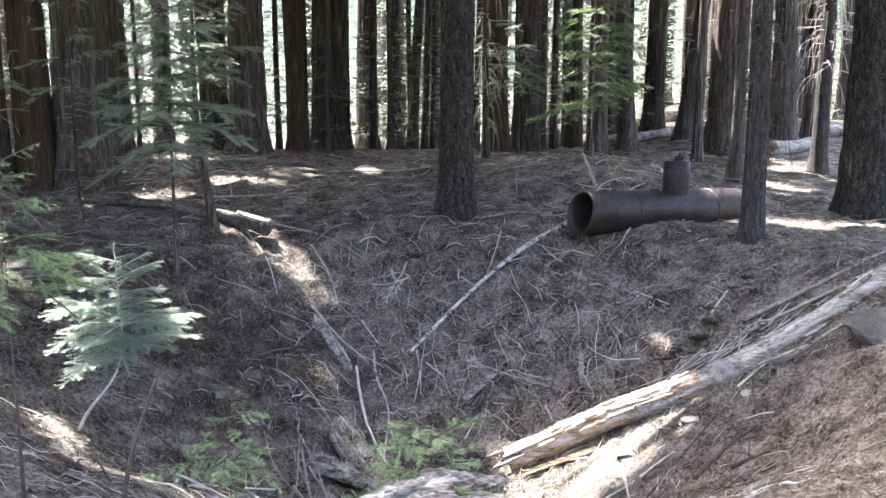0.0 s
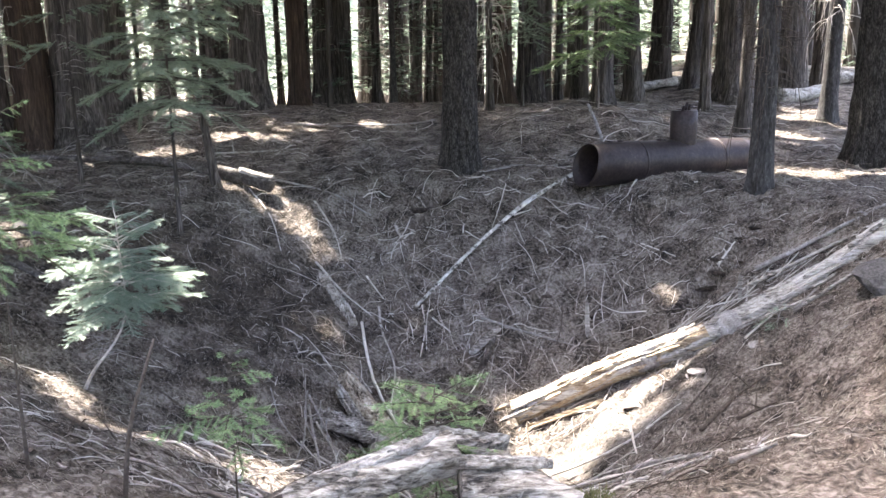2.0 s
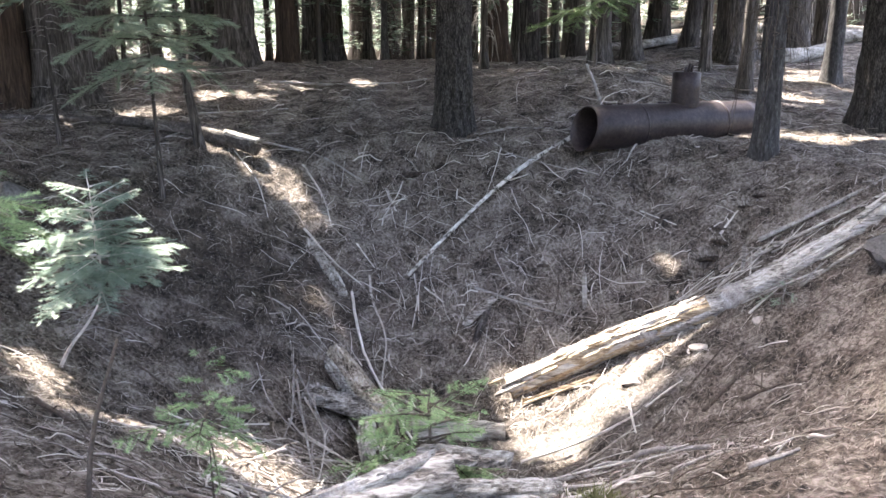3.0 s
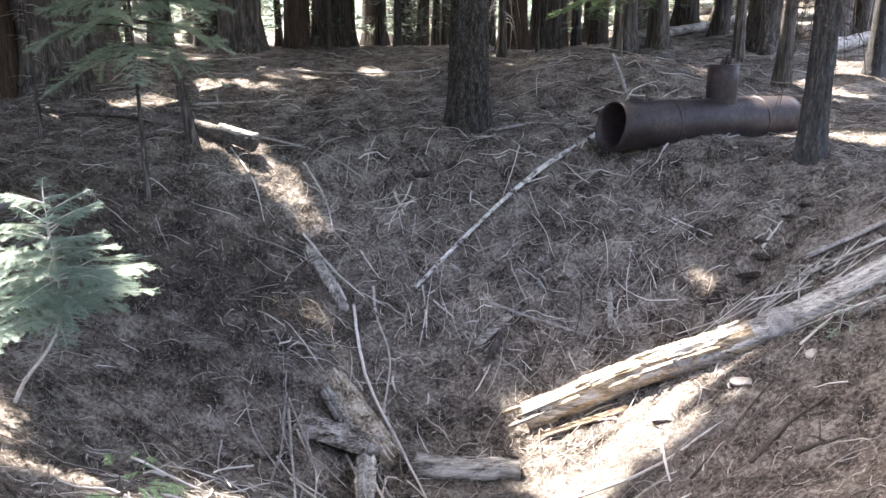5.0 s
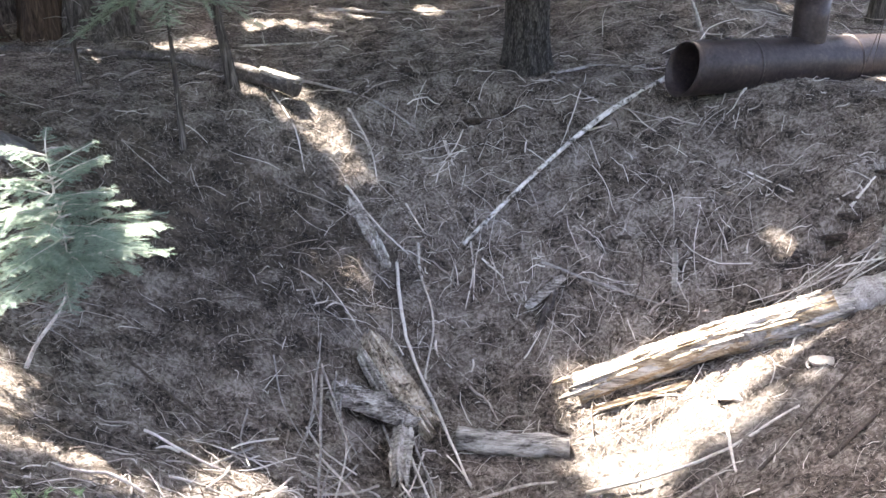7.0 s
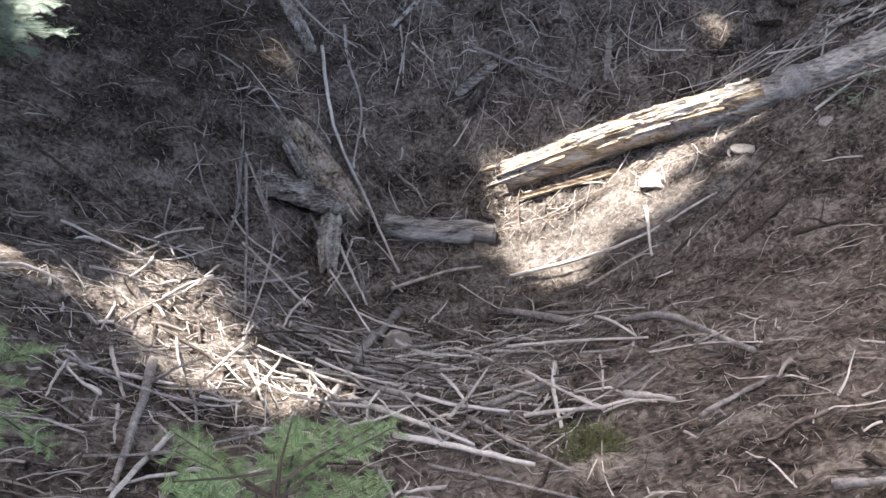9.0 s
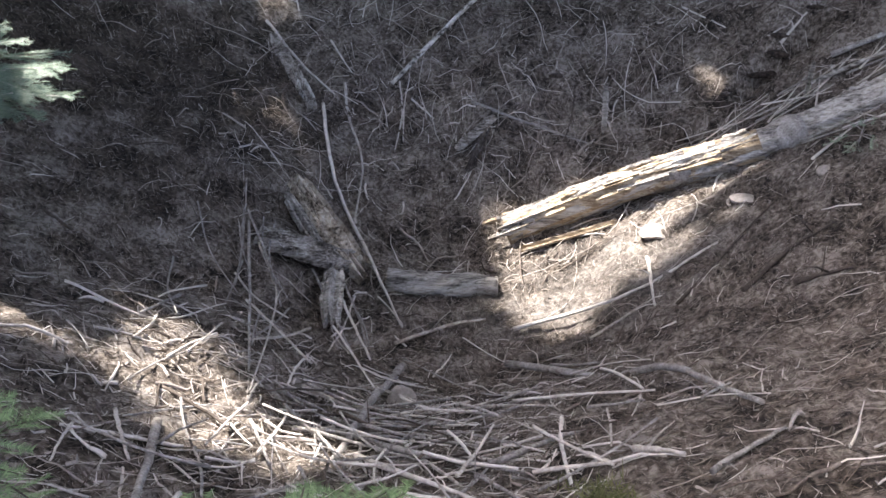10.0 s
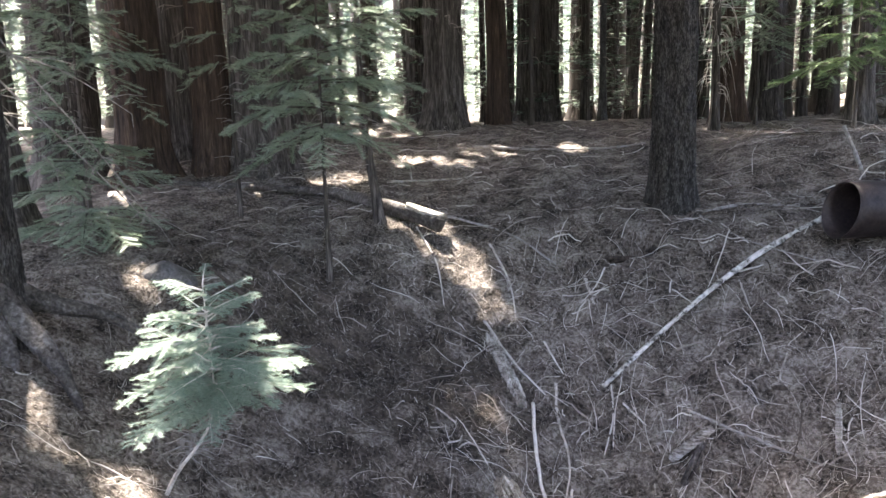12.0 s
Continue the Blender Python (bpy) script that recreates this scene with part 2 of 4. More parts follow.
def tube(geo, pts, radii, sides=6, rough=0.0, cap=True, seed=0, ridges=None):
    """A tapered tube along points; rough: uneven radius; ridges: function of (angle, height share) giving a factor."""
    r0 = random.Random(seed)
    pts = [Vector(p) for p in pts]
    rings = []
    up = Vector((0.13, 0.07, 1)).normalized()
    ahead = (pts[-1] - pts[0]).normalized()
    if abs(ahead.dot(up)) > 0.9:
        up = Vector((0, 1, 0.05)).normalized()
    ph = [r0.uniform(0, 6.28) for _ in range(4)]
    for i, p in enumerate(pts):
        a = (pts[min(i + 1, len(pts) - 1)] - pts[max(i - 1, 0)]).normalized()
        s = a.cross(up).normalized()
        u = s.cross(a)
        ring = []
        for k in range(sides):
            th = 6.2832 * k / sides
            r = radii[i]
            if rough:
                r *= 1 + rough * (0.6 * math.sin(2 * th + ph[0] + i * 0.35) + 0.5 * math.sin(3 * th + ph[1] - i * 0.6) + r0.uniform(-0.5, 0.5))
            if ridges:
                r *= ridges(th, i / (len(pts) - 1))
            ring.append(p + (s * math.cos(th) + u * math.sin(th)) * r)
        rings.append(ring)
    v = [q for ring in rings for q in ring]
    f = [(i * sides + k, i * sides + (k + 1) % sides, (i + 1) * sides + (k + 1) % sides, (i + 1) * sides + k) for i in range(len(pts) - 1) for k in range(sides)]
    if cap:
        f += [tuple(range(sides - 1, -1, -1)), tuple((len(pts) - 1) * sides + k for k in range(sides))]
    geo.add(v, f)


def smooth_line(pts, n):
    """n points on a smooth curve through pts."""
    pts = [Vector(p) for p in pts]
    if len(pts) == 2:
        return [pts[0].lerp(pts[1], i / (n - 1)) for i in range(n)]
    ext = [2 * pts[0] - pts[1], *pts, 2 * pts[-1] - pts[-2]]
    out = []
    for i in range(n):
        s = i / (n - 1) * (len(pts) - 1)
        k = min(int(s), len(pts) - 2)
        t = s - k
        a, b, c, d = ext[k:k + 4]
        out.append(0.5 * (2 * b + (c - a) * t + (2 * a - 5 * b + 4 * c - d) * t * t + (3 * b - a - 3 * c + d) * t ** 3))
    return out


# Sun patches, lit through gaps cut in the crowns: two ends and radius.
BEAMS = [
    # the strip along the near left slope, and the sapling above it
    ((-4.3, 7.30, -0.85), (-3.3, 6.98, -1.2), 0.26),
    ((-3.3, 6.98, -1.2), (-2.3, 6.5, -1.4), 0.30),
    ((-2.3, 6.5, -1.4), (-1.5, 6.05, -1.6), 0.28),
    ((-1.7, 6.3, -1.65), (-1.1, 5.75, -1.7), 0.26),
    ((-1.15, 5.75, -1.65), (-0.45, 5.4, -1.65), 0.34),
    ((-3.35, 7.42, 0.35), (-2.25, 7.35, 0.2), 0.48),
    ((-3.4, 7.42, -0.2), (-2.2, 7.3, -0.5), 0.42),
    # the log's low end and the bare soil under it
    ((0.8, 9.4, -2.4), (2.1, 9.36, -1.75), 0.22),
    ((2.1, 9.36, -1.75), (2.9, 9.22, -1.3), 0.02),
    ((0.75, 8.45, -2.65), (1.5, 8.5, -2.35), 0.20),
    ((1.4, 8.5, -2.35), (2.2, 8.5, -2.0), 0.16),
    ((0.9, 8.0, -2.65), (1.5, 7.95, -2.45), 0.05),
    # the broken end of the rim log and the ridge below it
    ((-3.4, 13.1, 0.15), (-2.75, 12.78, 0.1), 0.28),
    ((-3.2, 12.7, -0.15), (-2.7, 12.42, -0.4), 0.15),
    ((-2.7, 12.42, -0.4), (-2.05, 11.98, -0.83), 0.15),
    ((-2.05, 12.0, -0.8), (-1.5, 11.7, -1.15), 0.06),
    # flecks on the rim
    ((-4.9, 16.9, 0.4), (-3.7, 17.25, 0.4), 0.16),
    ((-3.4, 18.0, 0.45), (-1.0, 18.6, 0.55), 0.14),
    ((-9.1, 14.0, 0.3), (-6.4, 14.7, 0.35), 0.5),
    ((-7.7, 14.9, 0.6), (-7.8, 14.95, 4.5), 0.3),
    ((-9.0, 14.7, 0.6), (-9.1, 14.75, 4.5), 0.15),
    ((7.0, 16.8, 0.3), (8.6, 19.4, 0.5), 0.45),
    ((5.5, 13.3, 0.0), (6.9, 13.2, 0.0), 0.15),
    ((4.5, 13.85, 0.45), (5.0, 14.1, 0.4), 0.3),
    ((-6.2, 14.6, 0.3), (-5.0, 15.4, 0.35), 0.05),
    # the hillside and the trees behind the pipe
    ((9.0, 22.0, 1.1), (11.0, 33.0, 2.6), 0.4),
    ((7.0, 28.0, 1.2), (12.0, 29.0, 1.9), 0.6),
    ((3.4, 19.6, 1.6), (3.3, 19.5, 3.8), 0.5),
    ((1.05, 20.5, 1.2), (1.05, 20.5, 3.8), 0.4),
    ((8.1, 18.0, 1.4), (8.1, 18.0, 3.6), 0.3),
    ((-5.9, 10.2, 0.9), (-5.4, 10.0, 0.4), 0.2),
    ((-4.1, 12.7, 2.4), (-3.5, 12.7, 3.2), 0.22),
    ((-3.9, 11.1, 2.3), (-3.5, 11.2, 3.0), 0.18),
    ((0.45, 8.62, -2.5), (0.7, 8.6, -2.5), 0.08),
]


def in_beam(p, size):
    for a, b, r in BEAMS:
        a, b = Vector(a), Vector(b)
        # distance of p from the strip swept from a-b towards the sun
        n = (b - a).cross(SUN)
        if n.length < 1e-4:
            continue
        n.normalize()
        w = p - a
        if abs(w.dot(n)) > r + size:
            continue
        e = (b - a) - SUN * (b - a).dot(SUN)
        s = max(0.0, min(1.0, (w - SUN * w.dot(SUN)).dot(e) / e.length_squared))
        q = a + (b - a) * s
        w = p - q
        if (w - SUN * w.dot(SUN)).length < r + size and w.dot(SUN) > 0.3:
            return True
    return False


def crown(geo, x, y, z0, z1, radius, n, r0, leaf=0.58):
    """Flat sprays of needles round a stem, left out along BEAMS to shape sunlight."""
    for _ in range(n):
        h = r0.random()
        z = z0 + (z1 - z0) * h
        rad = radius * (1 - 0.65 * h) * math.sqrt(r0.random())
        a = r0.uniform(0, 6.283)
        c = Vector((x + rad * math.cos(a), y + rad * math.sin(a), z - 0.25 * rad))
        size = leaf * r0.uniform(0.6, 1.3)
        if in_beam(c, size * (0.2 + 0.75 * ((c.x * 7.31 + c.y * 3.77) % 1.0))):
            continue
        out = Vector((math.cos(a), math.sin(a), r0.uniform(-0.5, 0.3))).normalized()
        side = out.cross(Vector((r0.uniform(-0.4, 0.4), r0.uniform(-0.4, 0.4), 1))).normalized()
        v = [c - out * size, c + side * size * 0.45, c + out * size, c - side * size * 0.4 + Vector((0, 0, -0.1 * size))]
        geo.add(v, [(0, 1, 2), (0, 2, 3)])


def trunk_geo(r, height, lean, sides, rings, r0, flare=0.55, furrow=0.06):
    g = Geo()
    nf = max(5, int(6.283 * r / 0.09))
    ph = r0.uniform(0, 6.28)
    lobes = r0.choice((3, 4, 5))

    def ridges(th, s):
        base = math.exp(-s * height / 0.45)
        ridge = abs(math.sin(nf * 0.5 * th + 1.2 * math.sin(s * height * 1.1 + ph + 2 * th))) + 0.4 * math.sin(nf * 1.3 * th + 3 * math.sin(s * height * 2.3))
        return 1 + furrow * (ridge - 0.5) + base * 0.22 * math.sin(lobes * th + ph)
    pts, rad = [], []
    for i in range(rings):
        s = (i / (rings - 1)) ** 1.5
        h = s * height
        bend = 0.02 * math.sin(h * 0.7 + ph)
        pts.append((lean[0] * h + bend, lean[1] * h, h - 0.3))
        rad.append(r * (1 - 0.5 * s) * (1 + flare * math.exp(-max(h - 0.25, 0) / 0.35)))
    # height share along the trunk as the ridges see it
    tube(g, pts, rad, sides, 0, True, 1, lambda th, s: ridges(th, s ** 1.5))
    return g


def dead_branches(geo, r, n, z0, z1, length, lean, r0, droop=0.3):
    """Bare branches that arch out of the trunk and hang, with a side twig or two."""
    for _ in range(n):
        z = r0.uniform(z0, z1)
        a = r0.uniform(0, 6.283)
        l = length * r0.uniform(0.3, 1.0)
        d = Vector((math.cos(a), math.sin(a), 0))
        c = Vector((lean[0] * z, lean[1] * z, z - 0.3)) + d * r * 0.7
        dr = droop * r0.uniform(-0.1, 1.4)
        jig = [Vector((r0.uniform(-.12, .12) * l, r0.uniform(-.12, .12) * l, r0.uniform(-.05, .05) * l)) for _ in range(3)]
        reach = 1 / (1 + 0.6 * max(0, dr))
        pts = [c, c + d * l * 0.4 * reach + Vector((0, 0, -0.02 * l)) + jig[0] * 0.4, c + d * l * 0.8 * reach + Vector((0, 0, -dr * 0.35 * l)) + jig[1], c + d * l * reach + Vector((0, 0, -dr * l)) + jig[2]]
        line = smooth_line(pts, 7)
        tube(geo, line, [0.009, 0.008, 0.007, 0.006, 0.005, 0.004, 0.002], 4, 0, False)
        for k in (2, 4):
            if r0.random() < 0.6:
                q = line[k]
                e = (line[k + 1] - q) * r0.uniform(0.8, 2.0) + Vector((r0.uniform(-.2, .2), r0.uniform(-.2, .2), r0.uniform(-.3, .0))) * l
                tube(geo, [q, q + e * 0.5 + Vector((0, 0, 0.02)), q + e], [0.005, 0.004, 0.002], 3, 0, False)


def bough(geo, wood, base, az, length, rise, droop, r0, needle=0.028, gap=0.009, twig_gap=0.04, tilt=0.8):
    """A flat fir bough: a stem, side twigs and rows of needles."""
    d = Vector((math.cos(az), math.sin(az), 0))
    side = Vector((-math.sin(az), math.cos(az), 0))
    n = max(4, int(length / twig_gap))
    wob = r0.uniform(-0.2, 0.2)
    stem = []
    for i in range(n + 1):
        s = i / n
        stem.append(base + d * length * s + side * wob * length * s * s + Vector((0, 0, length * (rise * s - droop * s * s))))
    tube(wood, [stem[0], stem[n // 2], stem[n]], [0.003 + 0.011 * length, 0.003 + 0.004 * length, 0.002], 4, 0, False)
    lines = [(stem[n // 2], stem[n])]
    for i in range(2, n + 1):
        s = i / n
        for sg in (-1, 1):
            if r0.random() < 0.12:
                continue
            l = length * (0.16 + 0.42 * (1 - s) * min(1, s * 2.5)) * r0.uniform(0.65, 1.2)
            t = (d * 0.75 + side * sg * r0.uniform(0.7, 1.0) + Vector((0, 0, r0.uniform(-0.7, 0.3) * tilt))).normalized()
            lines.append((stem[i], stem[i] + t * l + Vector((0, 0, -0.12 * l))))
    for a, b in lines:
        t = b - a
        l = t.length
        t = t / l
        u = t.cross(Vector((r0.uniform(-tilt, tilt), r0.uniform(-tilt, tilt), 1))).normalized()
        v, f = [], []
        k = int(l / gap)
        for j in range(k):
            p = a + t * (j + 0.5) * gap
            for sg in (-1, 1):
                w = (u * sg * 0.85 + t * 0.55 + Vector((0, 0, r0.uniform(-0.1, 0.35)))) * needle * r0.uniform(0.7, 1.1)
                q = len(v)
                v += [p - t * gap * 0.45, p + t * gap * 0.45, p + w + t * gap * 0.2]
                f.append((q, q + 1, q + 2))
        if k:
            geo.add(v, f)


def tri_spray(geo, c, az, size, r0, n=26):
    """A loose, far-off spray of foliage."""
    d = Vector((math.cos(az), math.sin(az), r0.uniform(-0.35, 0.1)))
    s = Vector((-math.sin(az), math.cos(az), 0))
    for _ in range(n):
        t = r0.random()
        p = c + d * size * t + s * size * 0.45 * (1 - 0.6 * t) * r0.uniform(-1, 1) + Vector((0, 0, r0.uniform(-0.06, 0.06) * size))
        q = d * size * r0.uniform(0.1, 0.22) + s * size * r0.uniform(-0.16, 0.16)
        w = q.cross(Vector((r0.uniform(-.5, .5), r0.uniform(-.5, .5), 1))).normalized() * size * 0.05
        geo.add([p - w, p + w, p + q], [(0, 1, 2)])


def slab(geo, a, b, width, thick, r0, jag=0.25, n=14):
    """A splintered piece of split wood from a to b, ridged along its grain."""
    a, b = Vector(a), Vector(b)
    t = (b - a).normalized()
    s = t.cross(Vector((0, 0, 1)))
    s = s.normalized() if s.length > 0.05 else Vector((1, 0, 0))
    u = s.cross(t)
    m = 11
    ridge = [r0.uniform(-0.45, 0.45) for _ in range(m)]
    ends = [(r0.uniform(-0.9, 0.5) * jag * width * 1.6, r0.uniform(-0.9, 0.5) * jag * width * 1.6) for _ in range(m)]
    rows = []
    for i in range(n):
        q = i / (n - 1)
        w = width * (1 - 0.25 * abs(2 * q - 1) ** 3) * (1 + jag * r0.uniform(-0.2, 0.2))
        sway = width * 0.08 * math.sin(3 * q + ridge[0] * 6)
        row = []
        for k in range(m):
            e = k / (m - 1) - 0.5
            h = thick * (0.55 + ridge[k] + r0.uniform(-0.1, 0.1)) * (1 - 0.5 * abs(2 * e))
            end = t * (ends[k][0] * (1 - q) ** 3 - ends[k][1] * q ** 3)
            c = a.lerp(b, q) + s * (e * w + sway) + end
            row.append((c + u * h, c - u * thick * (0.5 - 0.3 * abs(2 * e))))
        rows.append(row)
    v = [p[0] for row in rows for p in row] + [p[1] for row in rows for p in row]
    o = n * m
    f = []
    for i in range(n - 1):
        for k in range(m - 1):
            c = i * m + k
            f += [(c, c + 1, c + m + 1, c + m), (o + c, o + c + m, o + c + m + 1, o + c + 1)]
        f += [(i * m, (i + 1) * m, o + (i + 1) * m, o + i * m), (i * m + m - 1, o + i * m + m - 1, o + (i + 1) * m + m - 1, (i + 1) * m + m - 1)]
    for k in range(m - 1):
        f += [(k, o + k, o + k + 1, k + 1), ((n - 1) * m + k, (n - 1) * m + k + 1, o + (n - 1) * m + k + 1, o + (n - 1) * m + k)]
    geo.add(v, f)


def boulder(geo, size, r0, n=3):
    bm = bmesh.new()
    bmesh.ops.create_icosphere(bm, subdivisions=n, radius=1)
    cuts = [(Vector((r0.uniform(-1, 1), r0.uniform(-1, 1), r0.uniform(-1, 1))).normalized(), r0.uniform(0.55, 0.85)) for _ in range(9)]
    for w in bm.verts:
        p = w.co.copy()
        for c, lim in cuts:
            over = p.dot(c) - lim
            if over > 0:
                p -= c * over * 0.92
        p *= 1 + 0.05 * noise.noise(p * 3)
        w.co = Vector((p.x * size[0], p.y * size[1], p.z * size[2]))
    geo.add([w.co for w in bm.verts], [[w.index for w in fc.verts] for fc in bm.faces])
    bm.free()



# ---- ground ----
def stretch_axis(lo, hi, fine_lo, fine_hi, fine, growth):
    mid = list(np.arange(fine_lo, fine_hi, fine))
    left, right = [], []
    s, p = fine, fine_lo
    while p > lo:
        s *= growth
        p -= s
        left.append(p)
    s, p = fine, mid[-1]
    while p < hi:
        s *= growth
        p += s
        right.append(p)
    return np.array(left[::-1] + mid + right)


gx, gy = stretch_axis(-400, 400, -6.5, 6.5, 0.045, 1.05), stretch_axis(-400, 400, 2.6, 15.5, 0.045, 1.05)
GX, GY = np.meshgrid(gx, gy)
GZ = ground_z(GX, GY)
near = np.exp(-(((GX - 0.2) / 7.5) ** 2 + ((GY - 9) / 8) ** 2) ** 2)
GZ = GZ + near * np.random.RandomState(3).normal(0, 0.013, GX.shape)
gm = bpy.data.meshes.new("ground")
w_, h_ = len(gx), len(gy)
idx = np.arange(w_ * h_).reshape(h_, w_)
quads = np.stack([idx[:-1, :-1], idx[:-1, 1:], idx[1:, 1:], idx[1:, :-1]], -1).reshape(-1, 4)
gm.from_pydata(np.stack([GX, GY, GZ], -1).reshape(-1, 3).tolist(), [], quads.tolist())
gm.materials.append(SOIL)
# masks for the darkened left wall, shade put into colour, and the tan patch
for kind_, field in (("wall_shade", shaded_wall(GX, GY)), ("tan_soil", tan_patch(GX, GY))):
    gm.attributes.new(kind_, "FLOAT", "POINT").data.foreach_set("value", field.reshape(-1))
gm.polygons.foreach_set("use_smooth", [True] * len(gm.polygons))
tagged(new("ground", gm), "brown needle-covered forest floor sinking into a funnel-shaped pit", "ground", kind="structure")

# ---- far woods all round ----
bd = Geo()
for i in range(96):
    a = 6.2832 * i / 96
    bd.v += [(150 * math.sin(a), 150 * math.cos(a), -12), (150 * math.sin(a), 150 * math.cos(a), 34 + 7 * math.sin(i * 2.7) + 4 * math.sin(i * 7.1))]
bd.f = [(2 * i, 2 * ((i + 1) % 96), 2 * ((i + 1) % 96) + 1, 2 * i + 1) for i in range(96)]
BACK = material("glowing_far_woods", [(0.015, 0.022, 0.017), (0.045, 0.06, 0.048), (0.115, 0.142, 0.12), (0.28, 0.32, 0.29)], 0.09, stretch=(1, 1, 0.35), fine=0.5, bump_size=0, rough=1.0)
# the backdrop glows by its own colours in place of sunlight on far woods
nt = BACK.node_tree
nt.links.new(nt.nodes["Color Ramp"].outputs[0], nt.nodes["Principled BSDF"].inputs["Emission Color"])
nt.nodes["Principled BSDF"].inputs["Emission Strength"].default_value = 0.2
tagged(part("backdrop", bd, BACK), "green woods in the distance, their sunlit haze a painted glow", "woods", kind="structure")

leafs = Geo()
r0 = random.Random(21)
for _ in range(12500):
    y = r0.uniform(24, 90) if r0.random() < 0.7 else r0.uniform(24, 42)
    x = r0.uniform(-1.15, 0.75) * y + r0.uniform(-6, 6)
    z = gz(x, y) + abs(r0.gauss(0, 1)) * (1.5 + y / 18) + 0.4
    tri_spray(leafs, Vector((x, y, z)), r0.uniform(0, 6.28), r0.uniform(0.6, 1.0) * (0.5 + y / 45), r0, 22)
tagged(part("far_foliage", leafs, FARLEAF, smooth=False), "sunlit pale green conifer foliage between the far trunks", "foliage", kind="stuff")


# ---- trees ----
def tree(x, y, r, bark, label, height=15.0, lean=(0, 0), sides=28, rings=46, crown_n=150, crown_r=3.2, dead=0, dead_len=0.8, dead_z=(2, 7), flare=0.5, furrow=0.11, group="forest trees", seed=1, z_low=7.5, dead_mat=None, droop=0.3):
    r0 = random.Random(seed)
    t = thing("conifer_tree", (x, y, gz(x, y)), label, "tree", group)
    part("trunk", trunk_geo(r, height, lean, sides, rings, r0, flare, furrow), bark, t)
    if dead:
        for _ in range(dead):
            g = Geo()
            dead_branches(g, r, 1, dead_z[0], dead_z[1], dead_len, lean, r0, droop)
            part("dead_branch", g, dead_mat or TWIG, t)
    # added crown, above the view, that keeps the sun off the ground
    if crown_n:
        g = Geo()
        crown(g, x + lean[0] * height * 0.7, y + lean[1] * height * 0.7, z_low, height + 3, crown_r, crown_n, r0)
        o = Vector((x, y, gz(x, y)))
        g.v = [tuple(Vector(p) - o) for p in g.v]
        part("crown", g, CANOPY, t, "dense green needle crown added overhead to shade the ground", smooth=False)
    return t


DARK = "tall conifer with dark furrowed bark on the pit's rim"
tree(0.22, 14.5, 0.30, BARK_SCALY, "straight conifer with deeply furrowed dark bark at the pit's edge", sides=56, rings=90, seed=2, flare=0.35, crown_n=2300, crown_r=5.8, z_low=7.0)
tree(4.47, 11.85, 0.15, BARK_GREY, "slender grey-barked conifer with drooping dead twigs beside the pipe", sides=36, rings=70, lean=(0.006, 0), seed=3, dead=190, dead_len=0.8, dead_z=(1.7, 5.0), droop=1.5, dead_mat=DARKSTICK, flare=0.4, crown_n=650)
tree(6.11, 17.3, 0.13, BARK, "thin leaning conifer trunk behind the rusty pipe", sides=20, lean=(0.02, 0.0), seed=4, crown_n=120)
tree(7.35, 14.3, 0.40, BARK_SCALY, "stout conifer with rough dark scaly bark", sides=56, rings=90, seed=5, flare=0.4, crown_n=500, furrow=0.09)
tree(8.25, 18.1, 0.165, BARK_GREY, "pale-edged conifer hung with white dead branches", sides=28, seed=6, dead=110, dead_len=0.95, dead_z=(2.3, 6), droop=1.7, dead_mat=PALEWOOD, crown_n=180)
tree(1.05, 20.5, 0.09, BARK, "thin conifer hung with sun-bleached dead branches", sides=16, seed=7, dead=90, dead_len=0.8, dead_z=(1.0, 5.5), droop=1.3, dead_mat=PALEWOOD, crown_n=60)
for i, (x, y, r, b) in enumerate([
    (-6.75, 15.6, 0.50, BARK), (-9.28, 17.0, 0.32, BARK), (-10.6, 17.6, 0.48, BARK), (-10.47, 15.2, 0.58, BARK), (-8.2, 20.5, 0.5, BARK),
    (-5.05, 21.6, 0.48, BARK), (-4.05, 23.1, 0.27, BARK_RED), (-3.75, 26.0, 0.34, BARK), (-3.25, 26.3, 0.33, BARK),
    (-2.75, 31, 0.28, BARK), (-1.75, 31, 0.26, BARK), (-1.15, 30, 0.2, BARK), (1.46, 22.6, 0.34, BARK_RED), (2.35, 24.0, 0.36, BARK),
    (3.95, 21.3, 0.25, BARK), (4.9, 22.0, 0.22, BARK), (6.3, 25.0, 0.31, BARK), (6.75, 23.6, 0.2, BARK), (5.97, 19.4, 0.11, BARK),
    (7.3, 21.5, 0.45, BARK), (9.1, 22.2, 0.35, BARK), (10.3, 23.2, 0.25, BARK), (-13.5, 22, 0.5, BARK), (-7.0, 26.0, 0.35, BARK), (-15.5, 17.5, 0.6, BARK), (-7.5, 15.2, 0.33, BARK_RED), (-8.47, 14.6, 0.43, BARK_RED),
]):
    leans = {17: (0.13, 0.0), 15: (-0.05, 0), 11: (0.06, 0)}
    lab = "reddish-barked old conifer catching sun on its edge" if b is BARK_RED else DARK
    tree(x, y, r, b, lab, height=15.0, sides=48, rings=50, lean=leans.get(i, (rng.uniform(-0.012, 0.012), 0)), seed=30 + i, crown_n=1150 if i in (0, 3) else 850 if x < 0 and y < 20 else 420 if x < 3 else 650 if x < 8 and y > 19 else 60, crown_r=6.2 if i in (0, 3) else 5.0 if x < 3 else 3.2, dead=10 if i % 2 else 0, dead_z=(2, 7), flare=0.45)
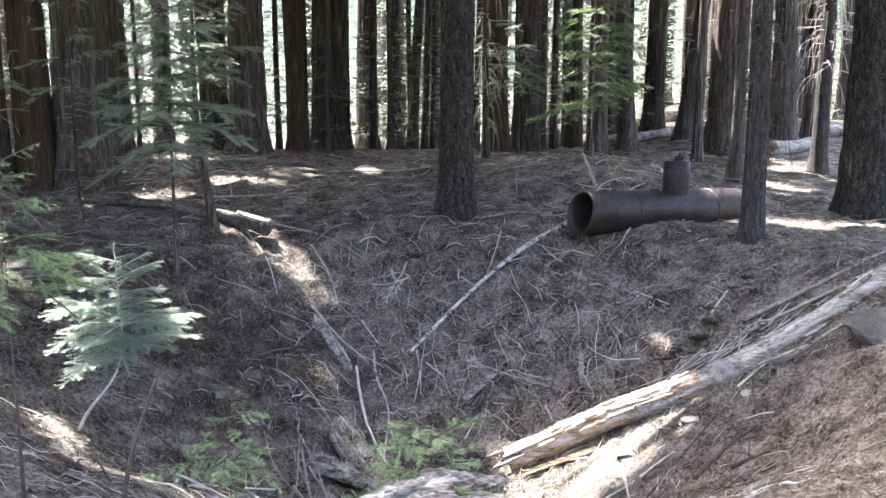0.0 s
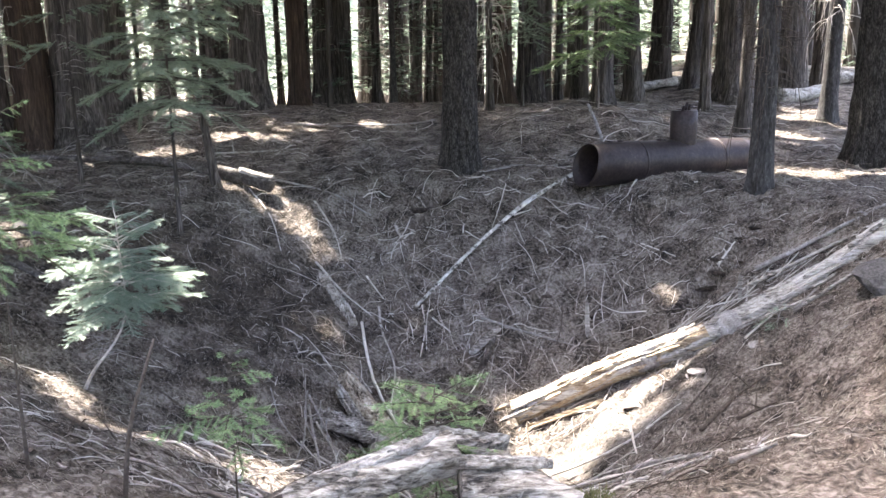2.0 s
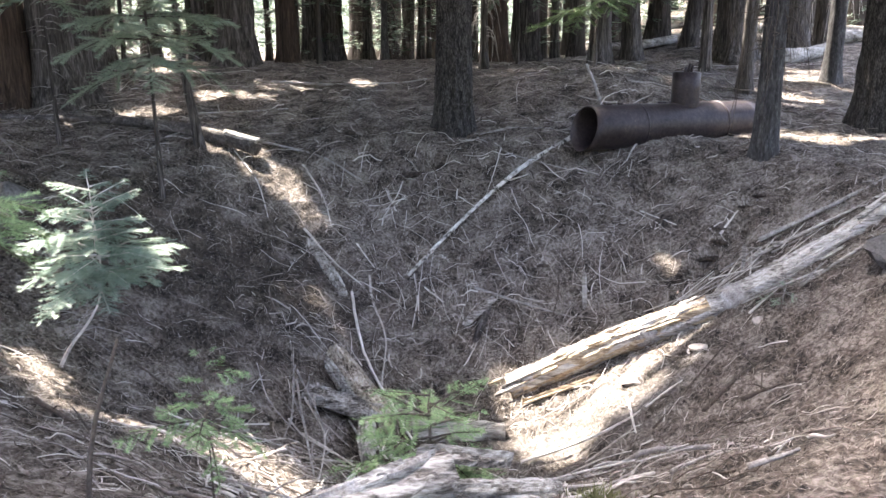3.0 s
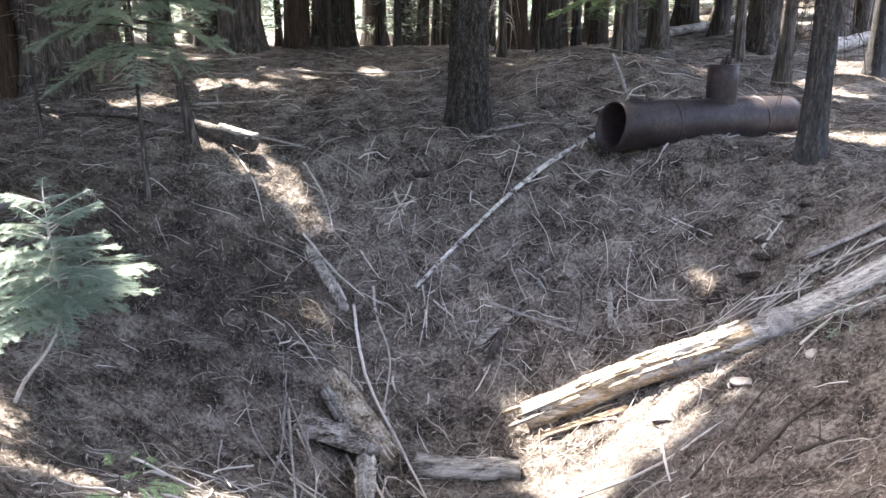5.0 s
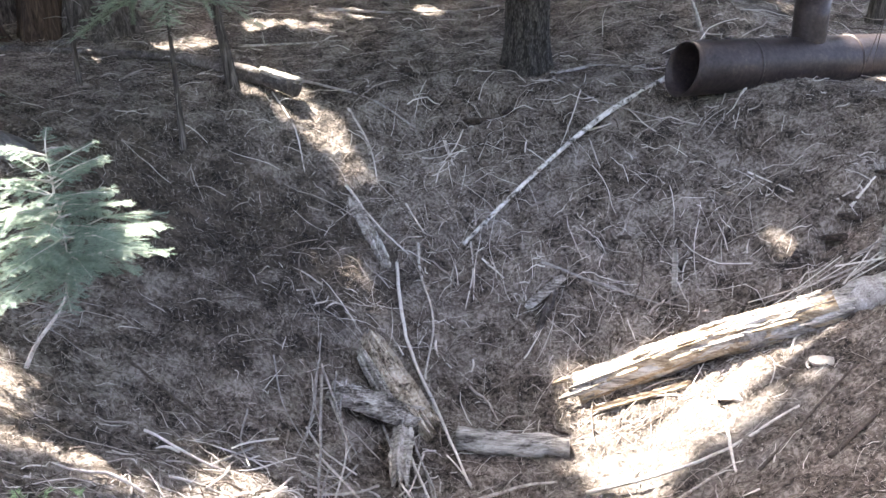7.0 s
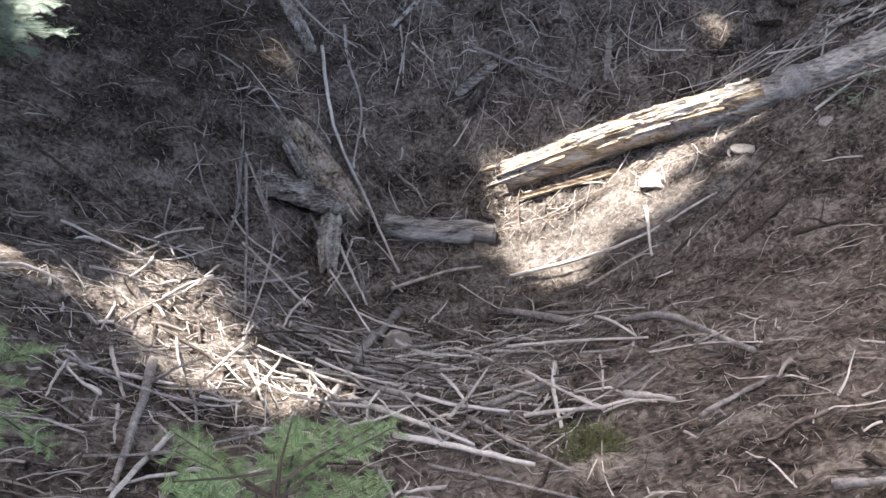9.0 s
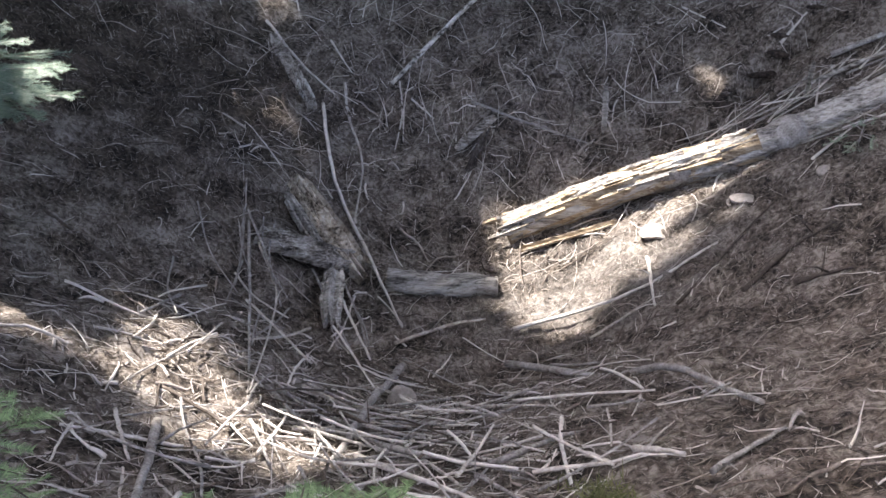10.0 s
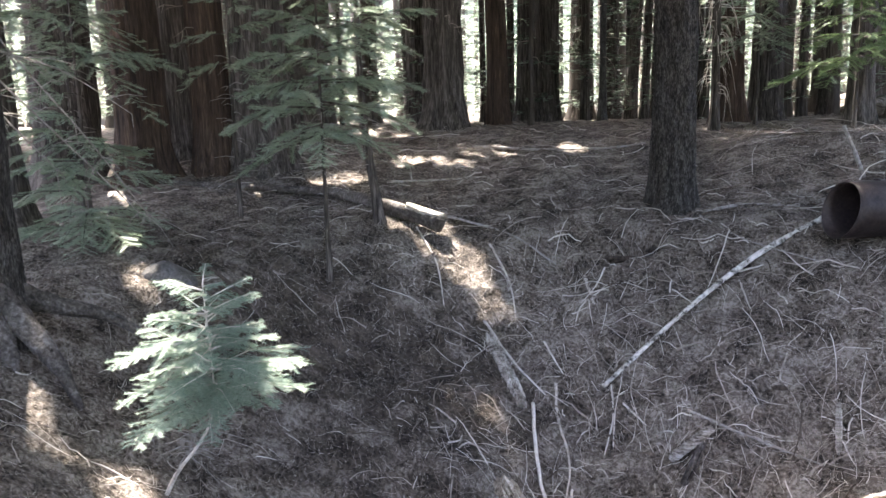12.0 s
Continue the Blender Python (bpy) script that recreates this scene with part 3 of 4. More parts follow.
# trees added beside and behind the walker, mostly unseen; their crowns block the sun
for i, (x, y) in enumerate([(-9, 3), (-12, 9), (9, 6), (12, 12), (-6, -4), (5, -5), (0, -9), (11, -2), (-13, -3), (-16, 12), (15, 19), (14, 27), (-19, 22), (-16, 28), (-10, 30), (10, 8.5), (-8.3, 11.2)]):
    tree(x, y, 0.3, BARK, DARK, sides=24, rings=30, seed=80 + i, crown_n=2600 if (x, y) in ((-12, 9), (-8.3, 11.2)) else 1200 if x < 0 and y > 5 else 600 if y < 4 and x < 0 else 1300 if y < 4 else 900 if (x, y) in ((9, 6), (10, 8.5)) else 60, crown_r=6.2 if (x, y) == (-9, 3) else 5.4)
for i, (x, y, r) in enumerate([(2.9, 26, 0.13), (3.35, 25, 0.12), (4.15, 26.5, 0.2), (7.9, 27, 0.24), (11.1, 26, 0.2), (5.6, 28, 0.16), (0.85, 27, 0.14), (-2.2, 26.5, 0.13), (-5.9, 25, 0.16), (-0.6, 28, 0.13), (8.8, 25.3, 0.14), (-4.6, 27.5, 0.12)]):
    tree(x, y, r, BARK, "thin dark conifer trunk in the shaded woods", sides=14, rings=24, lean=(rng.uniform(-0.02, 0.02), 0), seed=500 + i, dead=14, dead_len=0.9, dead_z=(1.0, 6.0), droop=0.8, dead_mat=STICKBARK, crown_n=120, furrow=0.08)
r0 = random.Random(61)
spots = []
while len(spots) < 26:
    x, y = r0.uniform(-10, 9.5), r0.uniform(22.5, 33)
    if all(abs(x / y - a / b) > 0.012 for a, b in spots):
        spots.append((x, y))
for i, (x, y) in enumerate(spots):
    tree(x, y, r0.uniform(0.06, 0.15), (BARK, BARK_GREY, BARK_FAR)[i % 3], "thin young conifer trunk with dead twigs in the woods", sides=12, rings=20, lean=(r0.uniform(-0.03, 0.03), 0), seed=560 + i, dead=6, dead_len=1.0, dead_z=(1.5, 6.0), droop=0.9, dead_mat=TWIG, crown_n=0, furrow=0.08)
# far trunks
kinds = []
for i in range(6):
    r0 = random.Random(120 + i)
    kinds.append(trunk_geo(0.2 + 0.05 * i, 20, (r0.uniform(-0.02, 0.02), 0), 12, 16, r0, 0.4, 0.04))
first = []
r0 = random.Random(5)
spots = []
while len(spots) < 190:
    y = r0.uniform(27, 80)
    x = r0.uniform(-1.15, 0.72) * y
    if all((x - a) ** 2 + (y - b) ** 2 > 2.2 for a, b in spots):
        spots.append((x, y))
for i, (x, y) in enumerate(spots):
    k = i % 6
    if len(first) <= k:
        t = thing("conifer_tree", (x, y, gz(x, y) - 0.1), "distant dark conifer trunk against bright woods", "tree", "distant trees")
        part("trunk", kinds[k], BARK_FAR, t)
        first.append(t)
    else:
        copy_thing(first[k], pose(x, y, gz(x, y) - 0.1, 0, 0, r0.uniform(0, 360)))


# ---- rusty pipe ----
def rusty_pipe():
    a, b = Vector((2.13, 12.72, 0.17)), Vector((5.0, 14.08, 0.12))
    ax = (b - a).normalized()
    s = ax.cross(Vector((0, 0, 1))).normalized()
    u = s.cross(ax)
    t = thing("steel_pipe", a.lerp(b, 0.5) - Vector((0, 0, 0.33)), "rusty brown steel pipe with an upright riser lying on the rim", "pipe")
    o = t.location
    n, m, R, r = 48, 24, 0.335, 0.318
    g = Geo()
    for rad in (R, r):
        for i in range(m + 1):
            q = a.lerp(b, i / m)
            for k in range(n):
                th = 6.2832 * k / n
                e = rad * (1 + 0.008 * math.sin(3 * th + i * 0.5) - (0.02 * math.sin(th) if i < 2 else 0))
                cut = 0.12 * math.sin(th) if i == 0 else 0
                g.v.append(tuple(q + ax * cut * 0.6 + s * math.cos(th) * e + u * math.sin(th) * e - o))
    off = (m + 1) * n
    for i in range(m):
        for k in range(n):
            k2 = (k + 1) % n
            g.f.append((i * n + k, i * n + k2, (i + 1) * n + k2, (i + 1) * n + k))
            g.f.append((off + i * n + k, off + (i + 1) * n + k, off + (i + 1) * n + k2, off + i * n + k2))
    for k in range(n):
        k2 = (k + 1) % n
        g.f.append((k, off + k, off + k2, k2))
        g.f.append((m * n + k, m * n + k2, off + m * n + k2, off + m * n + k))
    part("barrel", g, RUST, t)
    for f0, w in ((0.30, 0.006), (0.80, 0.01)):
        g = Geo()
        q = a.lerp(b, f0)
        tube(g, [q - ax * 0.02 - o, q - ax * 0.012 - o, q + ax * 0.012 - o, q + ax * 0.02 - o], [R - 0.002, R + w, R + w, R - 0.002], 48, 0, False)
        part("weld_seam", g, RUST, t, "raised rusty weld seam")
    # riser
    c = Vector((3.84, 13.53, 0))
    g = Geo()
    for rad in (0.215, 0.2):
        for z in (0.3, 0.5, 0.7, 0.93):
            for k in range(36):
                th = 6.2832 * k / 36
                g.v.append(tuple(c + Vector((math.cos(th) * rad, math.sin(th) * rad, z)) - o))
    for i in range(3):
        for k in range(36):
            k2 = (k + 1) % 36
            g.f += [(i * 36 + k, i * 36 + k2, i * 36 + 36 + k2, i * 36 + 36 + k), (144 + i * 36 + k, 180 + i * 36 + k, 180 + i * 36 + k2, 144 + i * 36 + k2)]
    g.f += [(108 + k, 108 + (k + 1) % 36, 252 + (k + 1) % 36, 252 + k) for k in range(36)]
    part("riser", g, RUST, t, "short upright rusty riser")
    g = Geo()
    tube(g, [c + Vector((0, 0, 0.92)) - o, c + Vector((0, 0, 0.94)) - o], [0.205, 0.205], 36)
    lid = part("cap", g, RUST, t, "flat steel cap")
    g = Geo()
    for dx, h in ((0.02, 0.14), (0.07, 0.11), (-0.03, 0.09)):
        tube(g, [c + Vector((dx, 0, 0.93)) - o, c + Vector((dx + 0.02, 0.0, 0.93 + h)) - o], [0.028, 0.022], 8, 0.15)
    part("lug", g, RUST, lid, "rusty lug on the cap")
    # torn nubs along the top
    for f0, h in ((0.14, 0.03), (0.20, 0.035), (0.44, 0.035), (0.47, 0.03)):
        g = Geo()
        q = a.lerp(b, f0) + Vector((0, 0, R - 0.012))
        tube(g, [q - o, q + Vector((0, 0, h)) - o], [0.05, 0.042], 9, 0.1)
        part("nub", g, RUST, t, "rusted nub")


rusty_pipe()


# ---- logs, slabs and stones ----
def rest(x, y, up):
    return Vector((x, y, gz(x, y) + up))


def log(name, pts, radii, mat, label, sides=20, n=26, rough=0.07, furrow=0.06, seed=0, cat="log"):
    """A fallen log with lengthwise cracks."""
    t = thing(name, pts[0] - Vector((0, 0, radii[0])), label, cat)
    o = t.location
    line = smooth_line(pts, n)
    r0 = random.Random(seed)
    ph = r0.uniform(0, 6)
    rr = [radii[0] + (radii[-1] - radii[0]) * i / (n - 1) for i in range(n)]
    rr = [r * (1 + 0.05 * math.sin(i * 0.5 + ph) + r0.uniform(-0.03, 0.03)) for i, r in enumerate(rr)]
    g = Geo()
    tube(g, [p - o for p in line], rr, sides, rough, True, seed, lambda th, s: 1 + furrow * math.sin(5 * th + 3 * math.sin(7 * s)) + furrow * 0.8 * math.sin(11 * th + 5 * math.sin(9 * s + 1)))
    part("trunk", g, mat, t)
    return t, line, rr


ml = [Vector((0.80, 9.42, -2.50)), Vector((1.95, 9.36, -1.93)), Vector((3.05, 9.17, -1.43)), Vector((4.25, 9.15, -0.78)), Vector((5.35, 9.35, -0.17)), Vector((6.6, 9.55, 0.22))]
t, line, rr = log("fallen_log", ml, [0.14, 0.165], GREYWOOD, "long weathered fallen log, bleached grey and split, on the pit's slope", 44, 70, 0.09, 0.085, seed=3)
r0 = random.Random(4)
# the lower end has lost its skin: rotten, flaky yellow wood
for i in range(104):
    k = r0.randint(0, 25) if i < 64 else r0.randint(34, 64)
    p = line[k]
    d = (line[k + 1] - p).normalized()
    s = d.cross(Vector((0, 0, 1))).normalized()
    a = r0.uniform(-1.2, 1.4)
    out = s * math.sin(a) + s.cross(d) * math.cos(a)
    l, w = r0.uniform(0.15, 0.5), r0.uniform(0.03, 0.08)
    c = p + out * rr[k] * r0.uniform(0.93, 1.1) - t.location
    g = Geo()
    e = d.cross(out)
    v = []
    for q in range(6):
        f = q / 5 - 0.5
        ww = w * (1 - 1.6 * f * f) * r0.uniform(0.6, 1.1)
        lift = out * (0.012 * r0.uniform(-0.3, 1))
        v += [c + d * l * f - e * ww / 2 + lift, c + d * l * f + lift + out * 0.022, c + d * l * f + e * ww / 2 + lift, c + d * l * f - out * 0.02]
    g.add(v, [(4 * q + a2, 4 * q + (a2 + 1) % 4, 4 * q + 4 + (a2 + 1) % 4, 4 * q + 4 + a2) for q in range(5) for a2 in range(4)] + [(3, 2, 1, 0), (20, 21, 22, 23)])
    part("splinter", g, r0.choice((ROTWOOD, ROTWOOD, GREYWOOD, GREYROT, STICKBARK) if i < 64 else (GREYWOOD, GREYROT, PALEWOOD)), t, smooth=False)
g = Geo()
tube(g, [p - t.location for p in line[:28]], [r * 1.02 for r in rr[:28]], 32, 0.1, True, 9, lambda th, s: 1 + 0.07 * math.sin(7 * th + 4 * math.sin(6 * s)) + 0.04 * math.sin(17 * th + 6 * math.sin(11 * s)))
part("rotten_sapwood", g, ROTWOOD, t, "crumbling yellow rotten wood at the low end")
for k, w in ((18, 0.016), (29, 0.03)):
    g = Geo()
    tube(g, [line[k + j] - t.location for j in (-1, 0, 1, 2)], [rr[k] + 0.004, rr[k] + w, rr[k] + w, rr[k] + 0.004], 20, 0.06, True, k)
    part("knot", g, STICKBARK, t, "grey knot with bark left on")

log("fallen_log", [rest(-0.34, 8.75, 0.04), rest(0.2, 8.70, 0.05), rest(0.68, 8.66, 0.05)], [0.12, 0.10], GREYWOOD, "short decaying log with cracked bark in the pit's bottom", 32, 24, 0.16, 0.07, seed=6)
# dark trunk and pale slab carry the shaded front and lit top in colour
t, line, rr = log("fallen_log", [Vector((-2.74, 12.74, gz(-2.74, 12.74) + 0.19)), rest(-3.52, 13.08, 0.12), rest(-4.6, 13.85, 0.10), rest(-5.6, 14.1, 0.06), rest(-8.3, 14.3, 0.04)], [0.12, 0.035], ROOTBARK, "fallen log with a broken sunlit pale end on the far rim", 20, 40, 0.07, 0.06, seed=8)
g = Geo()
slab(g, line[0] + Vector((0.02, 0.0, 0.085)) - t.location, line[6] + Vector((0, 0.02, 0.10)) - t.location, 0.21, 0.07, random.Random(2), 0.2)
part("split_face", g, GREYWOOD, t, "pale split face that also paints the log's lit top")
near_log = t, line, rr = log("fallen_log", [Vector((-1.0, 2.72, -0.16)), Vector((-0.5, 2.92, -0.06)), Vector((0.03, 3.12, 0.05))], [0.07, 0.085], GREYROT, "rotten grey log on the near rim with torn ends", 22, 20, 0.10, 0.1, seed=12)
log("fallen_log", [Vector((0.05, 3.0, -0.05)), Vector((0.28, 3.02, -0.06)), Vector((0.5, 2.95, -0.12))], [0.08, 0.06], GREYROT, "broken piece of rotten log with torn bark on the near rim", 20, 12, 0.14, 0.12, seed=14)
for a, b, w in (((-0.05, 3.14, 0.1), (0.2, 3.22, 0.03), 0.08), ((0.08, 2.98, 0.06), (0.38, 3.1, 0.0), 0.07)):
    t2 = thing("bark_slab", Vector(a) - Vector((0, 0, 0.05)), "torn slab of grey rotten bark lying on a log", "bark", "bark pieces")
    g = Geo()
    slab(g, Vector(a) - t2.location, Vector(b) - t2.location, w, 0.05, random.Random(int(w * 100)), 0.5)
    part("slab", g, GREYROT, t2, smooth=False)


for i in range(9):
    r0 = random.Random(400 + i)
    q = r0.uniform(0.25, 1.0)
    c = Vector((-1.0, 2.72, -0.16)).lerp(Vector((0.03, 3.12, 0.05)), q) + Vector((r0.uniform(-0.03, 0.03), r0.uniform(-0.05, 0.02), 0.075))
    d = Vector((0.93, 0.36, 0.19)) * r0.uniform(0.1, 0.26) + Vector((0, r0.uniform(-0.04, 0.04), r0.uniform(-0.02, 0.03)))
    t = near_log[0]
    g = Geo()
    slab(g, c - d * 0.5 - t.location, c + d * 0.5 - t.location, r0.uniform(0.03, 0.07), 0.03, r0, 0.6)
    part("splinter", g, r0.choice((GREYROT, DARKSTICK, STICKBARK)), t, smooth=False)


for pts, r, label in (([(7.45, 28.97), (8.4, 29.0), (9.79, 29.3)], 0.24, "long bleached log lying on the wooded hillside"), ([(4.62, 22.76), (5.63, 23.85), (6.73, 24.73)], 0.14, "grey fallen log among the far trunks"), ([(8.3, 20.99), (9.1, 21.5), (9.92, 22.03)], 0.19, "tan fallen log with a broken end on the hillside"), ([(6.6, 25.6), (7.4, 25.4), (8.1, 25.9)], 0.12, "short pale log on the wooded hillside")):
    log("fallen_log", [rest(x, y, r * 0.8) for x, y in pts], [r, r * 0.8], GREYWOOD, label, 16, 12, 0.08, 0.07, seed=int(r * 100))


def piece(name, a, b, w, th, mat, label, seed, cat="wood"):
    t = thing(name, a, label, cat)
    g = Geo()
    slab(g, Vector(), b - a, w, th, random.Random(seed), 0.6, 16)
    part("slab", g, mat, t, smooth=False)


piece("wood_slab", rest(-0.68, 8.9, 0.09), rest(-1.17, 9.28, 0.16), 0.27, 0.16, TANWOOD, "broken brown slab of rotten trunk leaning up the slope", 1)
piece("wood_slab", rest(-0.94, 8.84, 0.10), rest(-1.26, 9.16, 0.18), 0.13, 0.10, GREYWOOD, "split tan slab of rotten wood in the pit", 2)
piece("wood_slab", rest(-0.84, 8.80, 0.12), rest(-1.40, 8.64, 0.12), 0.24, 0.19, GREYROT, "dark decayed chunk of log lying crosswise", 3)
piece("wood_slab", rest(-0.84, 8.7, 0.08), rest(-0.74, 7.92, 0.08), 0.20, 0.09, GREYWOOD, "pale flat slab of weathered wood", 4)
piece("wood_slab", rest(-1.30, 10.66, 0.03), rest(-1.78, 11.42, 0.02), 0.13, 0.10, GREYROT, "half-buried log stub with a white broken tip", 5)
piece("wood_slab", rest(-1.29, 10.64, 0.05), rest(-1.42, 10.9, 0.06), 0.12, 0.07, PALEPOLE, "white broken wood tip sticking out of the soil", 6)
piece("wood_slab", rest(0.34, 10.30, 0.06), rest(0.62, 10.40, 0.14), 0.10, 0.10, GREYROT, "brown chunk of rotten root wood on the slope", 7)
piece("wood_slab", rest(0.42, 10.06, 0.02), rest(0.58, 10.36, 0.08), 0.08, 0.07, ROOTBARK, "dark splinter of rotten root wood on the slope", 17)
piece("wood_stake", rest(1.81, 10.32, 0.02), rest(1.85, 10.72, 0.10), 0.06, 0.035, GREYWOOD, "short grey split stake lying on the slope", 8)
piece("wood_stake", rest(3.50, 9.66, -0.05), rest(3.52, 9.72, 0.3), 0.05, 0.03, GREYWOOD, "pale splintered stub standing behind the log", 9)
piece("wood_slab", rest(0.95, 9.14, 0.01), rest(1.75, 9.1, 0.01), 0.07, 0.05, ROTWOOD, "thin strip of rotten wood fallen off the log", 10)


def stone(x, y, size, mat, label, seed, up=0.0, name="rock"):
    t = thing(name, (x, y, gz(x, y) + up), label, "rock")
    g = Geo()
    boulder(g, size, random.Random(seed))
    part("stone", g, mat, t, smooth=False)


stone(4.5, 8.0, (0.5, 0.38, 0.24), ROCK, "large flat-topped grey rock beside the log", 3, -0.08)
stone(-4.95, 9.85, (0.34, 0.26, 0.2), ROCK, "rounded grey rock under the fir branches", 5, 0.02)
stone(-0.09, 6.72, (0.12, 0.09, 0.11), PALEROCK, "small pale triangular stone among the sticks", 7, 0.02)
stone(2.68, 8.52, (0.13, 0.07, 0.04), PALEROCK, "small flat pale stone on bare soil", 8, 0.01)
stone(2.06, 8.68, (0.16, 0.14, 0.06), PALEROCK, "pale stone half sunk in bare soil", 9, 0.01)
stone(3.22, 8.35, (0.07, 0.05, 0.05), PALEROCK, "small light stone on the slope", 10, 0.01)
stone(-5.22, 7.42, (0.17, 0.14, 0.12), ROCK, "grey rock lying under the bare roots", 21, 0.05)
stone(-5.02, 7.12, (0.14, 0.12, 0.10), ROCK, "rounded grey rock beside the bare roots", 22, 0.04)
stone(3.0, 4.6, (0.2, 0.12, 0.06), ROCK, "weathered grey stone in the near slope", 12, 0.0)


# turned-up earth round the burrows, dark enough to stand in for their shade
r0 = random.Random(77)
for hx, hy, size, n in ((-0.14, 13.2, 0.2, 7), (-0.5, 13.0, 0.13, 4), (-1.2, 14.55, 0.2, 6), (2.6, 9.95, 0.09, 4), (3.4, 10.5, 0.15, 7), (3.1, 10.2, 0.13, 6), (3.8, 10.65, 0.13, 5), (2.9, 12.1, 0.12, 4), (1.2, 11.0, 0.08, 3), (4.0, 11.0, 0.12, 4)):
    for _ in range(n):
        k = size * r0.uniform(0.25, 0.8)
        x, y = hx + r0.gauss(0, 1) * size * 1.1, hy + r0.gauss(0, 0.7) * size
        t = thing("earth_clod", (x, y, gz(x, y) + k * 0.1), "dark crumbling clod of earth that also stands for a burrow's shade", "clod", "earth clods")
        g = Geo()
        boulder(g, (k * r0.uniform(0.9, 1.8), k, k * 0.4), r0, 2)
        part("clod", g, DAMP, t, smooth=False)


# ---- sticks ----
def stick(pts, r, mat, label, seed, up=None, taper=0.5, name="fallen_stick", fork=False, group="fallen sticks"):
    r0 = random.Random(seed)
    up = r * 0.8 if up is None else up
    line = []
    n = 4 + 5 * (len(pts) - 1)
    for p in smooth_line([(x, y, 0) for x, y in pts], n):
        line.append(rest(p.x + r0.uniform(-1, 1) * r * 0.3, p.y + r0.uniform(-1, 1) * r * 0.3, up))
    # a stiff stick bridges small hollows
    low = [p.z for p in line]
    for _ in range(40):
        line = [line[0]] + [Vector((b.x, b.y, (a.z + 2 * b.z + c.z) / 4)) for a, b, c in zip(line, line[1:], line[2:])] + [line[-1]]
    lift = max(0.0, max(z - p.z for z, p in zip(low, line)) - r) * 0.7
    line = [p + Vector((0, 0, lift)) for p in line]
    t = thing(name, line[0] - Vector((0, 0, r)), label, "stick", group)
    g = Geo()
    tube(g, [p - t.location for p in line], [r * (1 - (1 - taper) * i / (n - 1)) for i in range(n)], 8, 0.10, True, seed)
    part("stem", g, mat, t)
    for _ in range(fork or 0):
        g = Geo()
        k = r0.randint(1, n - 2)
        d = Vector((r0.uniform(-1, 1), r0.uniform(-1, 1), r0.uniform(0.0, 0.5))).normalized()
        l = r0.uniform(0.08, 0.3)
        p = line[k] - t.location
        tube(g, [p, p + d * l * 0.5 + Vector((0, 0, 0.02)), p + d * l], [r * 0.4, r * 0.3, r * 0.15], 5)
        part("side_twig", g, mat, t)
    return t


PALE, GREY, DARKB = "pale barkless stick fallen on the slope", "grey-barked fallen branch on the soil", "dark thin fallen branch on the soil"
t = thing("wooden_pole", (-0.45, 11.12, gz(-0.45, 11.12)), "long straight whitish pole running down from the pipe", "pole")
g = Geo()
pole = [rest(x, y, 0.075) - t.location for x, y in ((-0.45, 11.12), (0.43, 11.98), (1.23, 12.76), (2.10, 13.62))]
pole = smooth_line([pole[0], pole[1] + Vector((0, 0, 0.03)), pole[2], pole[3]], 24)
tube(g, pole, [0.023 + 0.015 * i / 23 for i in range(24)], 10, 0.10, True, 5)
part("stem", g, PALEPOLE, t)
for i, (pts, r) in enumerate([
    ([(-1.90, 11.63), (-1.49, 11.20), (-1.06, 10.87)], 0.018),
    ([(-2.08, 12.80), (-1.73, 12.34), (-1.51, 11.69)], 0.018),
    ([(-0.96, 11.03), (-0.90, 10.71), (-0.70, 10.15), (-0.72, 9.35)], 0.017),
    ([(-1.18, 10.75), (-0.95, 9.85), (-0.52, 8.94), (-0.16, 8.06)], 0.021),
    ([(-3.09, 12.82), (-2.66, 12.24), (-2.39, 11.62)], 0.014),
    ([(-1.18, 11.60), (-0.90, 11.19)], 0.013),
    ([(-0.37, 11.18), (-0.32, 10.78), (-0.38, 10.43)], 0.012),
    ([(-0.23, 10.98), (0.03, 10.71)], 0.012),
    ([(-0.81, 12.61), (-0.65, 12.17)], 0.025),
    ([(1.03, 12.51), (1.14, 12.06)], 0.012),
    ([(2.76, 11.63), (3.14, 11.17)], 0.012),
    ([(3.57, 10.69), (3.83, 10.86)], 0.018),
    ([(0.79, 8.04), (1.71, 8.03), (2.40, 8.12)], 0.018),
    ([(1.93, 8.38), (1.87, 7.74)], 0.018),
    ([(1.38, 7.67), (1.86, 7.84)], 0.014),
]):
    stick(pts, r * 1.0, PALEWOOD, PALE, 100 + i, fork=i % 3)
